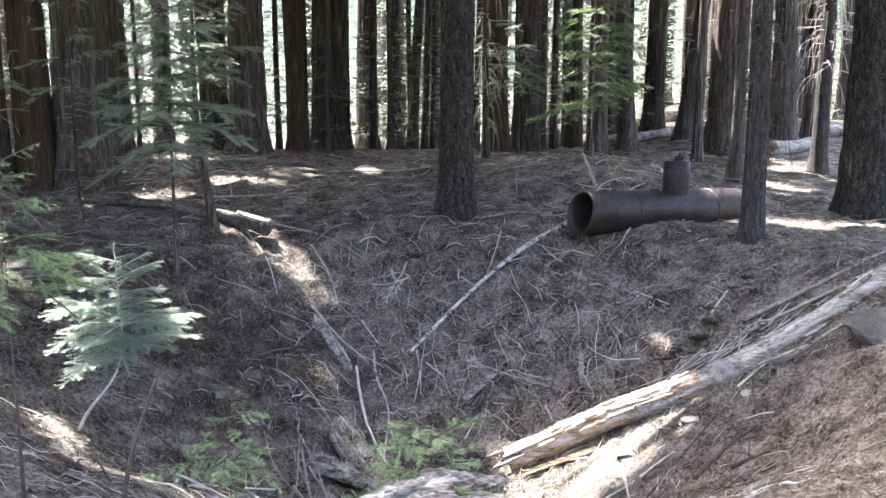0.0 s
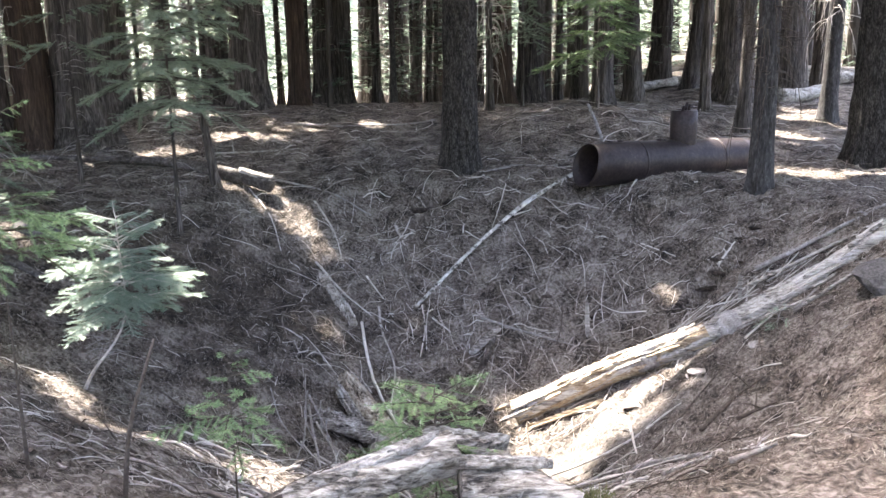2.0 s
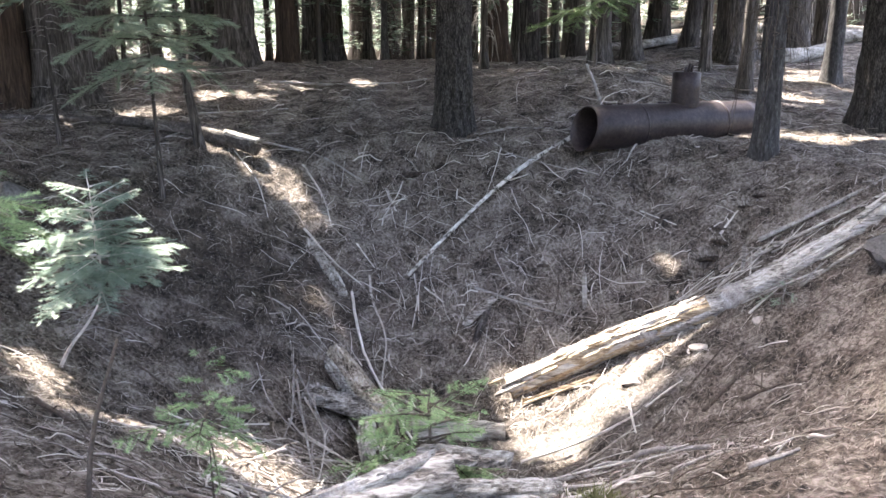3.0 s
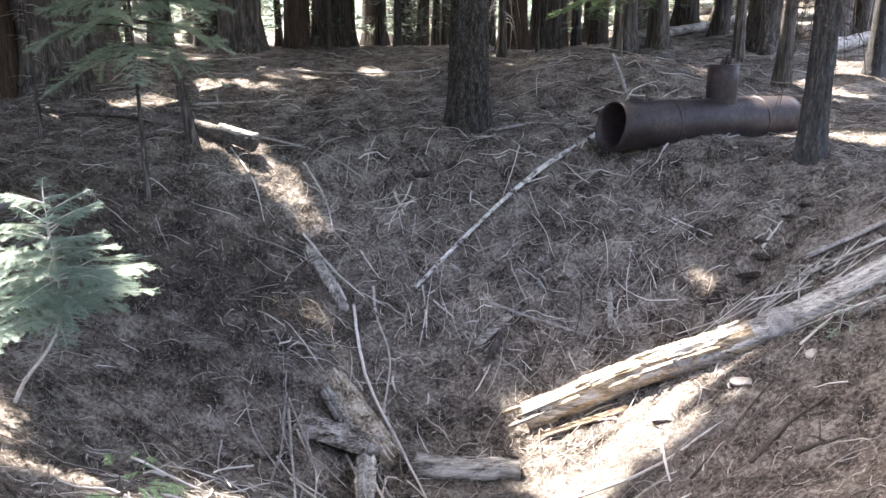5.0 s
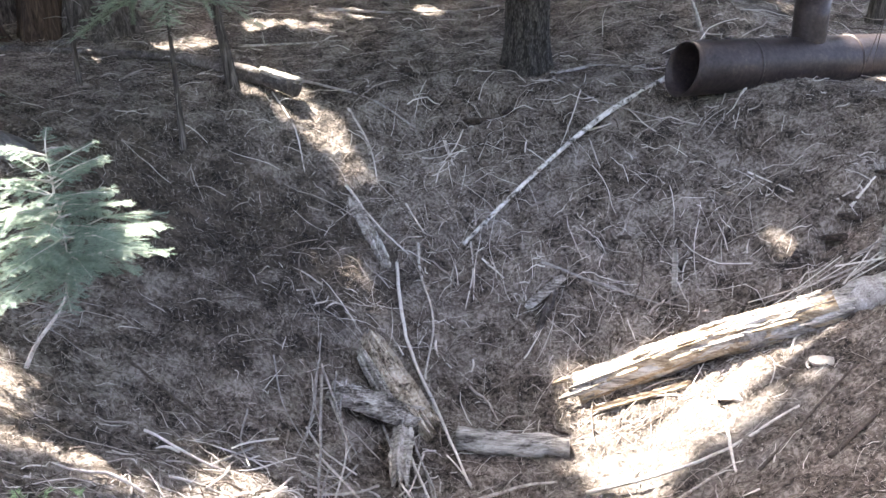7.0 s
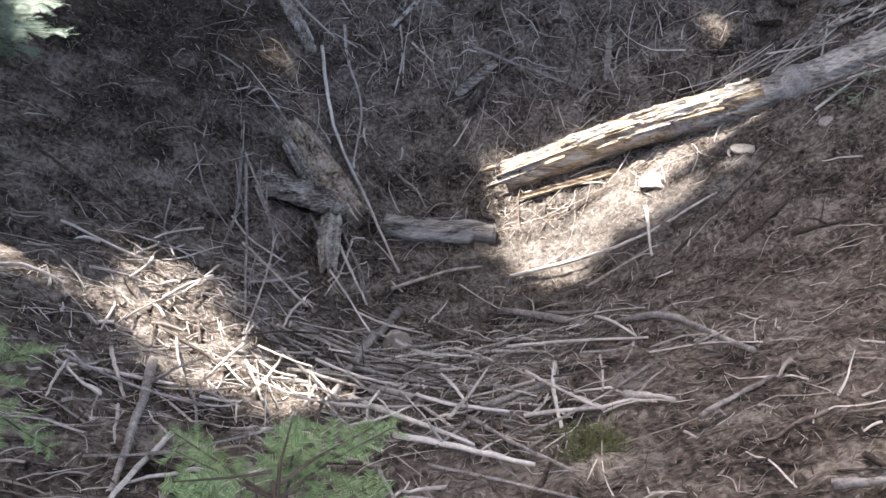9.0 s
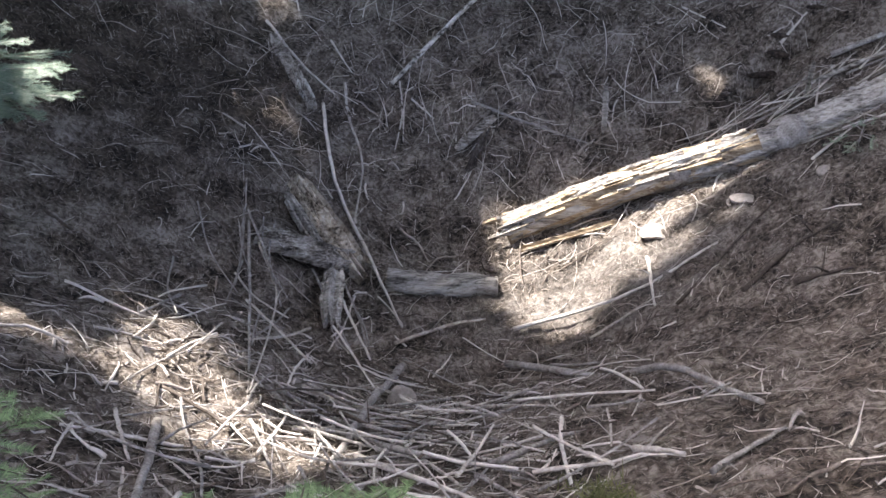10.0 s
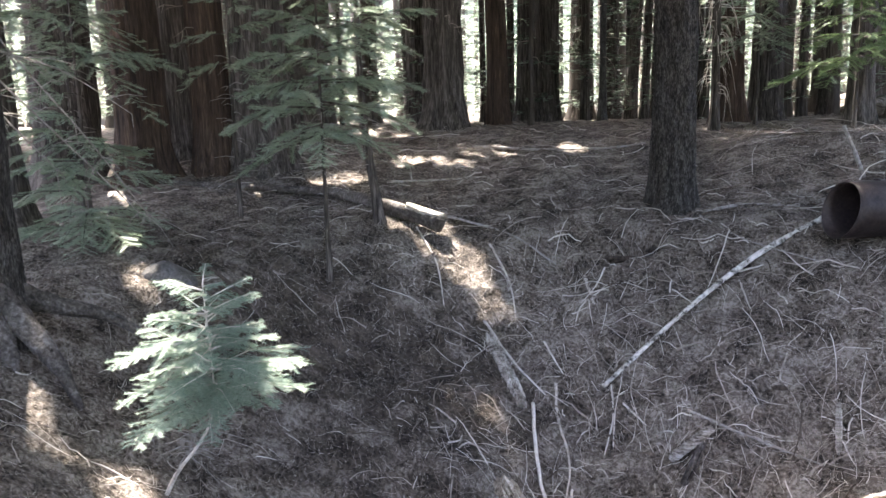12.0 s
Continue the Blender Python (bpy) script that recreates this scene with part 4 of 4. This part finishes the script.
for i, (pts, r) in enumerate([
    ([(-1.59, 8.80), (-1.04, 6.46)], 0.02),
    ([(-1.50, 8.70), (-1.16, 7.84), (-0.98, 6.22)], 0.015),
    ([(-1.02, 8.67), (-0.49, 7.42)], 0.016),
    ([(-2.41, 7.04), (-1.79, 6.94), (-1.51, 7.62)], 0.012),
    ([(-0.92, 6.39), (-0.39, 5.57)], 0.02),
    ([(-0.22, 5.44), (0.41, 4.72)], 0.022),
    ([(-0.12, 5.59), (0.60, 5.00)], 0.024),
    ([(0.07, 4.84), (0.63, 4.49)], 0.02),
    ([(0.46, 5.23), (0.96, 5.50)], 0.022),
    ([(-0.71, 6.53), (-0.23, 6.25)], 0.02),
    ([(1.28, 4.65), (1.66, 4.92)], 0.018),
    ([(1.11, 5.13), (1.25, 4.88)], 0.022),
    ([(1.44, 3.99), (1.65, 3.92)], 0.02),
    ([(-0.21, 7.76), (0.25, 8.05), (0.55, 8.14)], 0.022),
]):
    stick(pts, r * 0.8, (STICKBARK, PALEWOOD)[i % 2], "dry stick in the heap of branches", 130 + i, up=0.03 + r, fork=1)
for i, (pts, r, m) in enumerate([
    ([(0.71, 7.43), (1.29, 6.60), (1.55, 6.11), (1.69, 5.25)], 0.03, STICKBARK),
    ([(-0.12, 7.41), (-0.26, 6.49), (-0.32, 5.35)], 0.035, STICKBARK),
    ([(-1.24, 5.49), (-0.88, 4.22)], 0.025, STICKBARK),
    ([(0.44, 10.81), (1.08, 10.48), (1.66, 10.24)], 0.018, STICKBARK),
    ([(-2.76, 13.28), (-1.85, 13.13), (-1.19, 12.73)], 0.02, STICKBARK),
    ([(-3.57, 18.32), (-2.6, 18.4), (-1.85, 18.24), (-0.9, 18.3), (-0.27, 18.65)], 0.035, STICKBARK),
    ([(-4.37, 15.34), (-2.87, 16.24)], 0.022, GREYWOOD),
    ([(0.69, 14.23), (1.2, 14.5), (1.91, 14.31)], 0.03, STICKBARK),
    ([(-2.99, 8.00), (-2.59, 7.85), (-2.01, 7.58)], 0.014, DARKSTICK),
    ([(2.38, 7.37), (2.74, 7.61), (3.08, 7.70)], 0.02, DARKSTICK),
    ([(2.65, 7.20), (2.95, 7.07)], 0.022, DARKSTICK),
    ([(-2.9, 5.9), (-2.1, 5.2)], 0.02, DARKSTICK),
    ([(-5.3, 10.6), (-4.2, 10.1), (-3.7, 9.8)], 0.025, DARKSTICK),
    ([(3.8, 10.0), (4.6, 9.9), (5.6, 10.2)], 0.03, STICKBARK),
    ([(3.6, 9.75), (4.7, 9.65), (5.9, 10.0)], 0.022, GREYWOOD),
    ([(3.7, 8.6), (4.3, 8.65), (5.1, 8.75)], 0.02, GREYWOOD),
    ([(2.0, 7.6), (2.9, 8.35)], 0.014, DARKSTICK),
    ([(0.6, 13.9), (1.1, 13.1), (1.9, 12.6)], 0.012, STICKBARK),
]):
    stick(pts, r, m, DARKB if m is DARKSTICK else GREY, 160 + i, fork=i % 4)
t = thing("leaning_stick", (2.95, 15.7, gz(2.95, 15.7)), "grey stick leaning out of the mound behind the pipe", "stick")
g = Geo()
tube(g, [(0.05, 0, -0.1), (-0.12, 0, 0.35), (-0.3, 0, 0.75)], [0.035, 0.03, 0.025], 7, 0.1)
part("stem", g, STICKBARK, t)
# logs on the sunlit hillside
for i, (a, b, r) in enumerate([((7.6, 22.5), (12.5, 24.5), 0.22), ((6.5, 29), (13, 31), 0.25), ((9, 26), (14, 25), 0.18), ((4.2, 24), (6.2, 26.5), 0.15)]):
    log("fallen_log", [rest(*a, r * 0.6), rest((a[0] + b[0]) / 2, (a[1] + b[1]) / 2, r * 0.7), rest(*b, r * 0.6)], [r, r * 0.7], GREYROT, "bleached fallen log on the sunlit hillside", 14, 14, seed=40 + i)

r0 = random.Random(78)
for i in range(26):
    x = r0.uniform(2.6, 4.3)
    y = 9.55 + r0.uniform(-0.1, 0.35)
    a = r0.gauss(0.15, 0.35)
    l = r0.uniform(0.25, 0.75)
    stick([(x - l * math.cos(a) / 2, y - l * math.sin(a) / 2), (x + l * math.cos(a) / 2, y + l * math.sin(a) / 2)], r0.uniform(0.005, 0.011), r0.choice((PALEWOOD, STICKBARK, PALEWOOD)), "pale dry stick caught behind the fallen log", 500 + i, up=r0.uniform(0.02, 0.1), group="sticks behind the log")
for i in range(10):
    x = r0.uniform(3.2, 4.1)
    y = 8.75 + r0.uniform(-0.25, 0.15)
    a = r0.gauss(0.6, 0.5)
    l = r0.uniform(0.3, 0.7)
    stick([(x - l * math.cos(a) / 2, y - l * math.sin(a) / 2), (x + l * math.cos(a) / 2, y + l * math.sin(a) / 2)], r0.uniform(0.006, 0.014), r0.choice((PALEWOOD, STICKBARK, DARKSTICK)), "dry grey stick lying against the fallen log", 540 + i, up=r0.uniform(0.02, 0.08), group="sticks behind the log")

# heap of branches in the near slope
r0 = random.Random(77)
for i in range(165):
    x, y = r0.gauss(-0.05, 0.7), r0.gauss(5.75, 0.75)
    a = -1.1 + 0.2 * (x + 1) + r0.gauss(0, 0.4) if r0.random() < 0.6 else r0.uniform(0, 6.28)
    l = r0.uniform(0.22, 0.55) if r0.random() < 0.6 else r0.uniform(0.5, 0.85)
    bend = r0.gauss(0, 0.035) * l
    stick([(x - l * math.cos(a) / 2, y - l * math.sin(a) / 2), (x - bend * math.sin(a), y + bend * math.cos(a)), (x + l * math.cos(a) / 2, y + l * math.sin(a) / 2)], r0.uniform(0.004, 0.009) + 0.006 * (l > 0.5) * r0.random(), r0.choice((PALEWOOD, STICKBARK, PALEWOOD, STICKBARK, DARKSTICK)), "dry broken stick in the heap of branches", 200 + i, up=r0.uniform(0.01, 0.11), group="heap of sticks", taper=0.7, fork=int(r0.random() < 0.25))

# sticks standing out of the tangle beside the rotten slabs
for i in range(22):
    x, y = r0.uniform(-1.9, -0.35), r0.uniform(6.7, 8.5)
    a = r0.gauss(-1.45, 0.35)
    l = r0.uniform(0.5, 1.3)
    stick([(x - l * math.cos(a) / 2, y - l * math.sin(a) / 2), (x + r0.gauss(0, 0.04), y), (x + l * math.cos(a) / 2, y + l * math.sin(a) / 2)], r0.uniform(0.007, 0.013), r0.choice((PALEWOOD, STICKBARK, STICKBARK)), "long dry stick slanting out of the tangle", 800 + i, up=r0.uniform(0.03, 0.22), group="heap of sticks", taper=0.7, fork=i % 3)



# ---- firs ----
def fir(x, y, height, label, mat, seed, trunk_r, first, lengths, whorls, per, curve=(0, 0), needle=0.028, gap=0.009, twig_gap=0.04, bark=STICKBARK, bare=0, droop=0.35, tilt=0.8, belly=0.0):
    """A young fir: a curved stem, whorls of flat boughs, bare twigs below."""
    r0 = random.Random(seed)
    t = thing("fir_sapling", (x, y, gz(x, y)), label, "sapling")
    stem = smooth_line([(0, 0, -0.15), (curve[0] * 0.3, curve[1] * 0.3, height * 0.08), (curve[0], curve[1], height * 0.4), (curve[0], curve[1], height)], 16)
    g = Geo()
    tube(g, stem, [trunk_r * (1 - 0.85 * i / 15) for i in range(16)], 9, 0.06, True, seed)
    part("stem", g, bark, t)
    for w in range(whorls):
        s = w / max(1, whorls - 1)
        z = first + (height * 0.97 - first) * s
        c = Vector((curve[0], curve[1], z))
        L = lengths[0] + (lengths[1] - lengths[0]) * s + belly * math.sin(min(1.0, 1.6 * s) * 3.1416)
        a0 = r0.uniform(0, 6.28)
        for k in range(per):
            g, wd = Geo(), Geo()
            az = a0 + 6.283 * k / per + r0.uniform(-0.25, 0.25)
            # boughs that would block a wanted sun patch are left out
            if height > 2.5 and any(in_beam(t.location + c + Vector((math.cos(az), math.sin(az), -0.1)) * L * f, 0.19) for f in (0.35, 0.7)):
                continue
            bough(g, wd, c + Vector((0, 0, r0.uniform(-0.09, 0.05))), az, L * r0.uniform(0.65, 1.12), 0.12 + 0.25 * s + r0.uniform(-0.15, 0.2), droop * (1.2 - s) * r0.uniform(0.6, 1.6), r0, needle, gap, twig_gap, tilt)
            ob = part("bough", g, mat, t, smooth=False)
            part("twig", wd, bark, ob)
    if bare:
        for _ in range(bare):
            g = Geo()
            z = r0.uniform(height * 0.15, first + 0.2)
            a = r0.uniform(0, 6.28)
            l = r0.uniform(0.1, 0.35)
            p = Vector((curve[0] * min(1, z / (height * 0.4)), curve[1], z))
            d = Vector((math.cos(a), math.sin(a), r0.uniform(-0.4, 0.4)))
            tube(g, [p, p + d * l * 0.5, p + d * l + Vector((0, 0, -0.05))], [0.005, 0.004, 0.002], 4)
            part("bare_twig", g, STICKBARK, t)
    return t


fir(-3.44, 7.29, 1.58, "young pale blue-green fir lit by the sun on the pit's slope", FIR, 7, 0.022, 0.72, (0.52, 0.34), 9, 6, (0.45, 0.1), bare=44, needle=0.034, gap=0.0055, twig_gap=0.032, droop=0.26, bark=PALEWOOD, tilt=0.5, belly=0.26)
fir(-0.05, 3.42, 0.66, "small bright green fir seedling on the near rim", FIR_FRESH, 5, 0.008, 0.34, (0.42, 0.24), 5, 6, needle=0.022, gap=0.006, twig_gap=0.03, bark=DARKSTICK)
fir(-1.08, 3.95, 0.85, "small green fir seedling with a thin dark stem", FIR_FRESH, 6, 0.009, 0.5, (0.32, 0.1), 4, 5, needle=0.022, gap=0.006, twig_gap=0.03, bark=DARKSTICK)
fir(3.5, 8.5, 0.22, "tiny fir sprig beside the log", FIR_SHADE, 8, 0.006, 0.08, (0.25, 0.1), 2, 5)
fir(-3.68, 11.2, 3.9, "slim young fir with thin dark stem and drooping boughs", FIR_SHADE, 9, 0.05, 1.8, (1.05, 0.7), 8, 6, needle=0.055, gap=0.012, twig_gap=0.055, bark=BARK, bare=24, droop=0.3)
t = fir(-3.56, 12.75, 4.4, "leaning young conifer with a brown trunk and light boughs", FIR_SHADE, 10, 0.105, 1.95, (0.95, 0.7), 7, 6, (-0.22, 0.0), needle=0.055, gap=0.012, twig_gap=0.055, bark=BARK, bare=20, droop=0.3)
fir(-6.3, 10.4, 2.9, "bushy young fir in the shade with grey lower twigs", FIR_SHADE, 12, 0.05, 0.22, (1.15, 0.5), 11, 5, needle=0.048, gap=0.010, twig_gap=0.055, bark=BARK, bare=30)
fir(-5.6, 12.6, 3.4, "sparse young fir beside the great trunks", FIR_SHADE, 13, 0.05, 2.1, (0.8, 0.5), 4, 3, needle=0.055, gap=0.015, twig_gap=0.07, bark=BARK, bare=40)
fir(3.5, 19.4, 5.2, "young fir with pale green boughs behind the pipe", FIR_FRESH, 15, 0.05, 1.4, (1.35, 0.7), 12, 6, needle=0.07, gap=0.018, twig_gap=0.08, bark=BARK, droop=0.25)
fir(1.9, 21.0, 5.0, "young fir between the far trunks", FIR_SHADE, 16, 0.06, 1.8, (1.5, 0.7), 8, 5, needle=0.07, gap=0.03, twig_gap=0.12, bark=BARK)
fir(-7.4, 11.6, 5.0, "young fir with long thin boughs before the red trunks", FIR_SHADE, 17, 0.06, 2.2, (1.6, 0.9), 6, 4, needle=0.06, gap=0.024, twig_gap=0.1, bark=BARK, bare=30)

# the old tree whose roots hang over the slope
t = tree(-5.35, 7.9, 0.25, BARK_SCALY, "old conifer with bare roots reaching down the pit's slope", sides=40, rings=70, seed=140, flare=0.2, crown_n=1700, crown_r=5.8, z_low=6.0)
for i, pts in enumerate([[(0.1, 0.1, 0.3), (0.35, 0.3, 0.16), (0.7, 0.55, 0.02), (1.1, 0.75, -0.3)], [(0.12, -0.05, 0.4), (0.4, -0.1, 0.1), (0.75, -0.2, -0.2), (1.02, -0.28, -0.52)], [(0.08, -0.15, 0.3), (0.3, -0.25, 0.02), (0.45, -0.35, -0.2), (0.55, -0.5, -0.5)], [(0.0, -0.2, 0.3), (0.1, -0.45, 0.0), (0.3, -0.75, -0.3), (0.6, -1.05, -0.55)]]):
    g = Geo()
    tube(g, smooth_line(pts, 12), [0.115 * (1 - k / 14.5) for k in range(12)], 14, 0.3, True, i)
    part("root", g, ROOTBARK, t, "bare dusty grey root")

for i, pts in enumerate([[(0.0, 0.1, 2.9), (0.21, 0.2, 2.44), (0.53, 0.7, 1.63), (0.68, 1.3, 0.83)], [(0.0, 0.2, 2.3), (0.07, 0.3, 2.11), (0.31, 0.8, 1.5), (0.5, 1.4, 0.84)], [(-0.05, 0.15, 2.2), (-0.07, 0.4, 1.85), (0.02, 0.9, 1.31)], [(0.0, 0.2, 2.4), (0.18, 0.4, 2.32), (0.26, 0.9, 2.18), (0.6, 1.3, 1.8)]]):
    r0 = random.Random(300 + i)
    line = smooth_line(pts, 9)
    g = Geo()
    tube(g, line, [0.012 - 0.001 * k for k in range(9)], 6, 0.05)
    bare_bough = part("dead_branch", g, STICKBARK, t, "long bare grey branch")
    for k in range(16):
        q = line[r0.randint(2, 8)]
        d = Vector((r0.uniform(-0.5, 1), r0.uniform(-0.6, 0.6), r0.uniform(-0.8, 0.2))) * r0.uniform(0.15, 0.5)
        g = Geo()
        tube(g, [q, q + d * 0.5 + Vector((0, 0, 0.03)), q + d], [0.005, 0.004, 0.002], 4)
        part("twig", g, STICKBARK, bare_bough)
fir(-2.08, 3.85, 1.75, "bright green fir seedling beside the near rim", FIR_FRESH, 21, 0.012, 1.1, (0.5, 0.2), 5, 5, needle=0.022, gap=0.006, twig_gap=0.03, bark=DARKSTICK)
t = thing("bare_stem", (-1.5, 3.55, gz(-1.5, 3.55)), "thin dark bare stem rising from the near slope", "stem")
g = Geo()
tube(g, smooth_line([(0, 0, -0.1), (0.05, 0.05, 0.35), (0.17, 0.12, 0.75)], 8), [0.014 - 0.001 * k for k in range(8)], 6, 0.1)
part("stem", g, DARKSTICK, t)

t = thing("moss_tuft", (0.88, 4.6, gz(0.88, 4.6)), "small yellow-green tuft of moss among the sticks", "moss")
g = Geo()
r0 = random.Random(91)
for _ in range(700):
    a, l = r0.uniform(0, 6.28), r0.uniform(0.03, 0.09)
    q = Vector((r0.gauss(0, 0.07), r0.gauss(0, 0.06), r0.uniform(-0.01, 0.03)))
    d = Vector((math.cos(a) * 0.7, math.sin(a) * 0.7, r0.uniform(0.2, 1))) * l
    w = Vector((-math.sin(a), math.cos(a), 0)) * 0.003
    g.add([q - w, q + w, q + d], [(0, 1, 2)])
part("tuft", g, MOSS, t, smooth=False)

# ---- litter ----
def litter_mesh(name, n, seed, box, size, width, mat, label, lift):
    """Very many dry needles lying at random, each a sliver."""
    q = np.random.RandomState(seed)
    x, y = q.uniform(box[0], box[1], n), q.uniform(box[2], box[3], n)
    a, l = q.uniform(0, 6.283, n), size * q.uniform(0.5, 1.4, n)
    dx, dy = np.cos(a) * l / 2, np.sin(a) * l / 2
    wx, wy = -np.sin(a) * width, np.cos(a) * width
    def pt(px, py, up):
        return np.stack([px, py, ground_z(px, py) + up], -1)
    tip = q.uniform(0, lift, n)
    v = np.stack([pt(x - dx - wx, y - dy - wy, 0.006 + 0 * tip), pt(x - dx + wx, y - dy + wy, 0.006 + 0 * tip), pt(x + dx, y + dy, 0.006 + tip)], 1).reshape(-1, 3)
    me = bpy.data.meshes.new(name)
    me.from_pydata(v.tolist(), [], np.arange(3 * n).reshape(-1, 3).tolist())
    me.materials.append(mat)
    tagged(new(name, me), label, "litter", kind="stuff")


litter_mesh("needle_litter", 210000, 1, (-6.5, 6.5, 3.3, 14.5), 0.055, 0.0024, NEEDLE, "dry brown needles strewn over the soil", 0.035)
litter_mesh("needle_litter", 30000, 2, (-9, 10, 14.5, 22), 0.12, 0.005, NEEDLE, "dry brown needles and bits on the rim", 0.05)


def twig_litter(n, seed, box, length, radius, label, curl=0.7):
    q = random.Random(seed)
    g = Geo()
    for _ in range(n):
        x, y = q.uniform(box[0], box[1]), q.uniform(box[2], box[3])
        l = length * (0.3 + q.expovariate(1.6))
        l = min(l, length * 2.4)
        bare = max(0.55 * float(shaded_wall(x, y)), 0.85 * float(tan_patch(x, y)), 0.6 * float(step(1.2, 2.4, x) * step(8.6, 7.6, y)))
        if q.random() < bare:
            continue
        a, bend = q.uniform(0, 6.283), q.gauss(0, curl)
        r = radius * (0.4 + q.expovariate(2.2))
        pts, px, py = [], x, y
        arch = q.uniform(0, 0.12) * l
        for k in range(6):
            s = k / 5
            pts.append((px, py, gz(px, py) + r + 0.004 + arch * math.sin(3.14 * s) + (q.uniform(0, 0.06) if k == 5 else 0)))
            a += bend / 5 + q.gauss(0, 0.14 * curl)
            px += math.cos(a) * l / 5
            py += math.sin(a) * l / 5
        tube(g, pts, [r, r, r * 0.9, r * 0.8, r * 0.65, r * 0.4], 4, 0, False)
    tagged(part("twig_litter", g, TWIG, smooth=True), label, "litter", kind="stuff")


twig_litter(2600, 3, (-5.5, 6, 4.0, 13.5), 0.25, 0.0042, "curled pale dry twigs strewn over the pit's slopes")
twig_litter(1300, 4, (-2.0, 3.0, 8.6, 12.8), 0.34, 0.0052, "long pale dry twigs tangled in the pit", 0.5)
twig_litter(1100, 7, (-1.9, 0.9, 4.6, 7.0), 0.15, 0.0042, "fine pale dry twigs tangled under the heap of branches", 0.3)
twig_litter(900, 5, (-2.4, 2.0, 4.0, 7.8), 0.24, 0.0058, "dry twigs in the heap of branches", 0.12)
twig_litter(1600, 6, (-8, 9, 13, 21), 0.5, 0.006, "dry grey twigs on the far rim")
twig_litter(2600, 8, (-3.2, 5.0, 5.2, 12.6), 0.11, 0.0032, "short broken twigs and bark bits on the soil", 0.25)
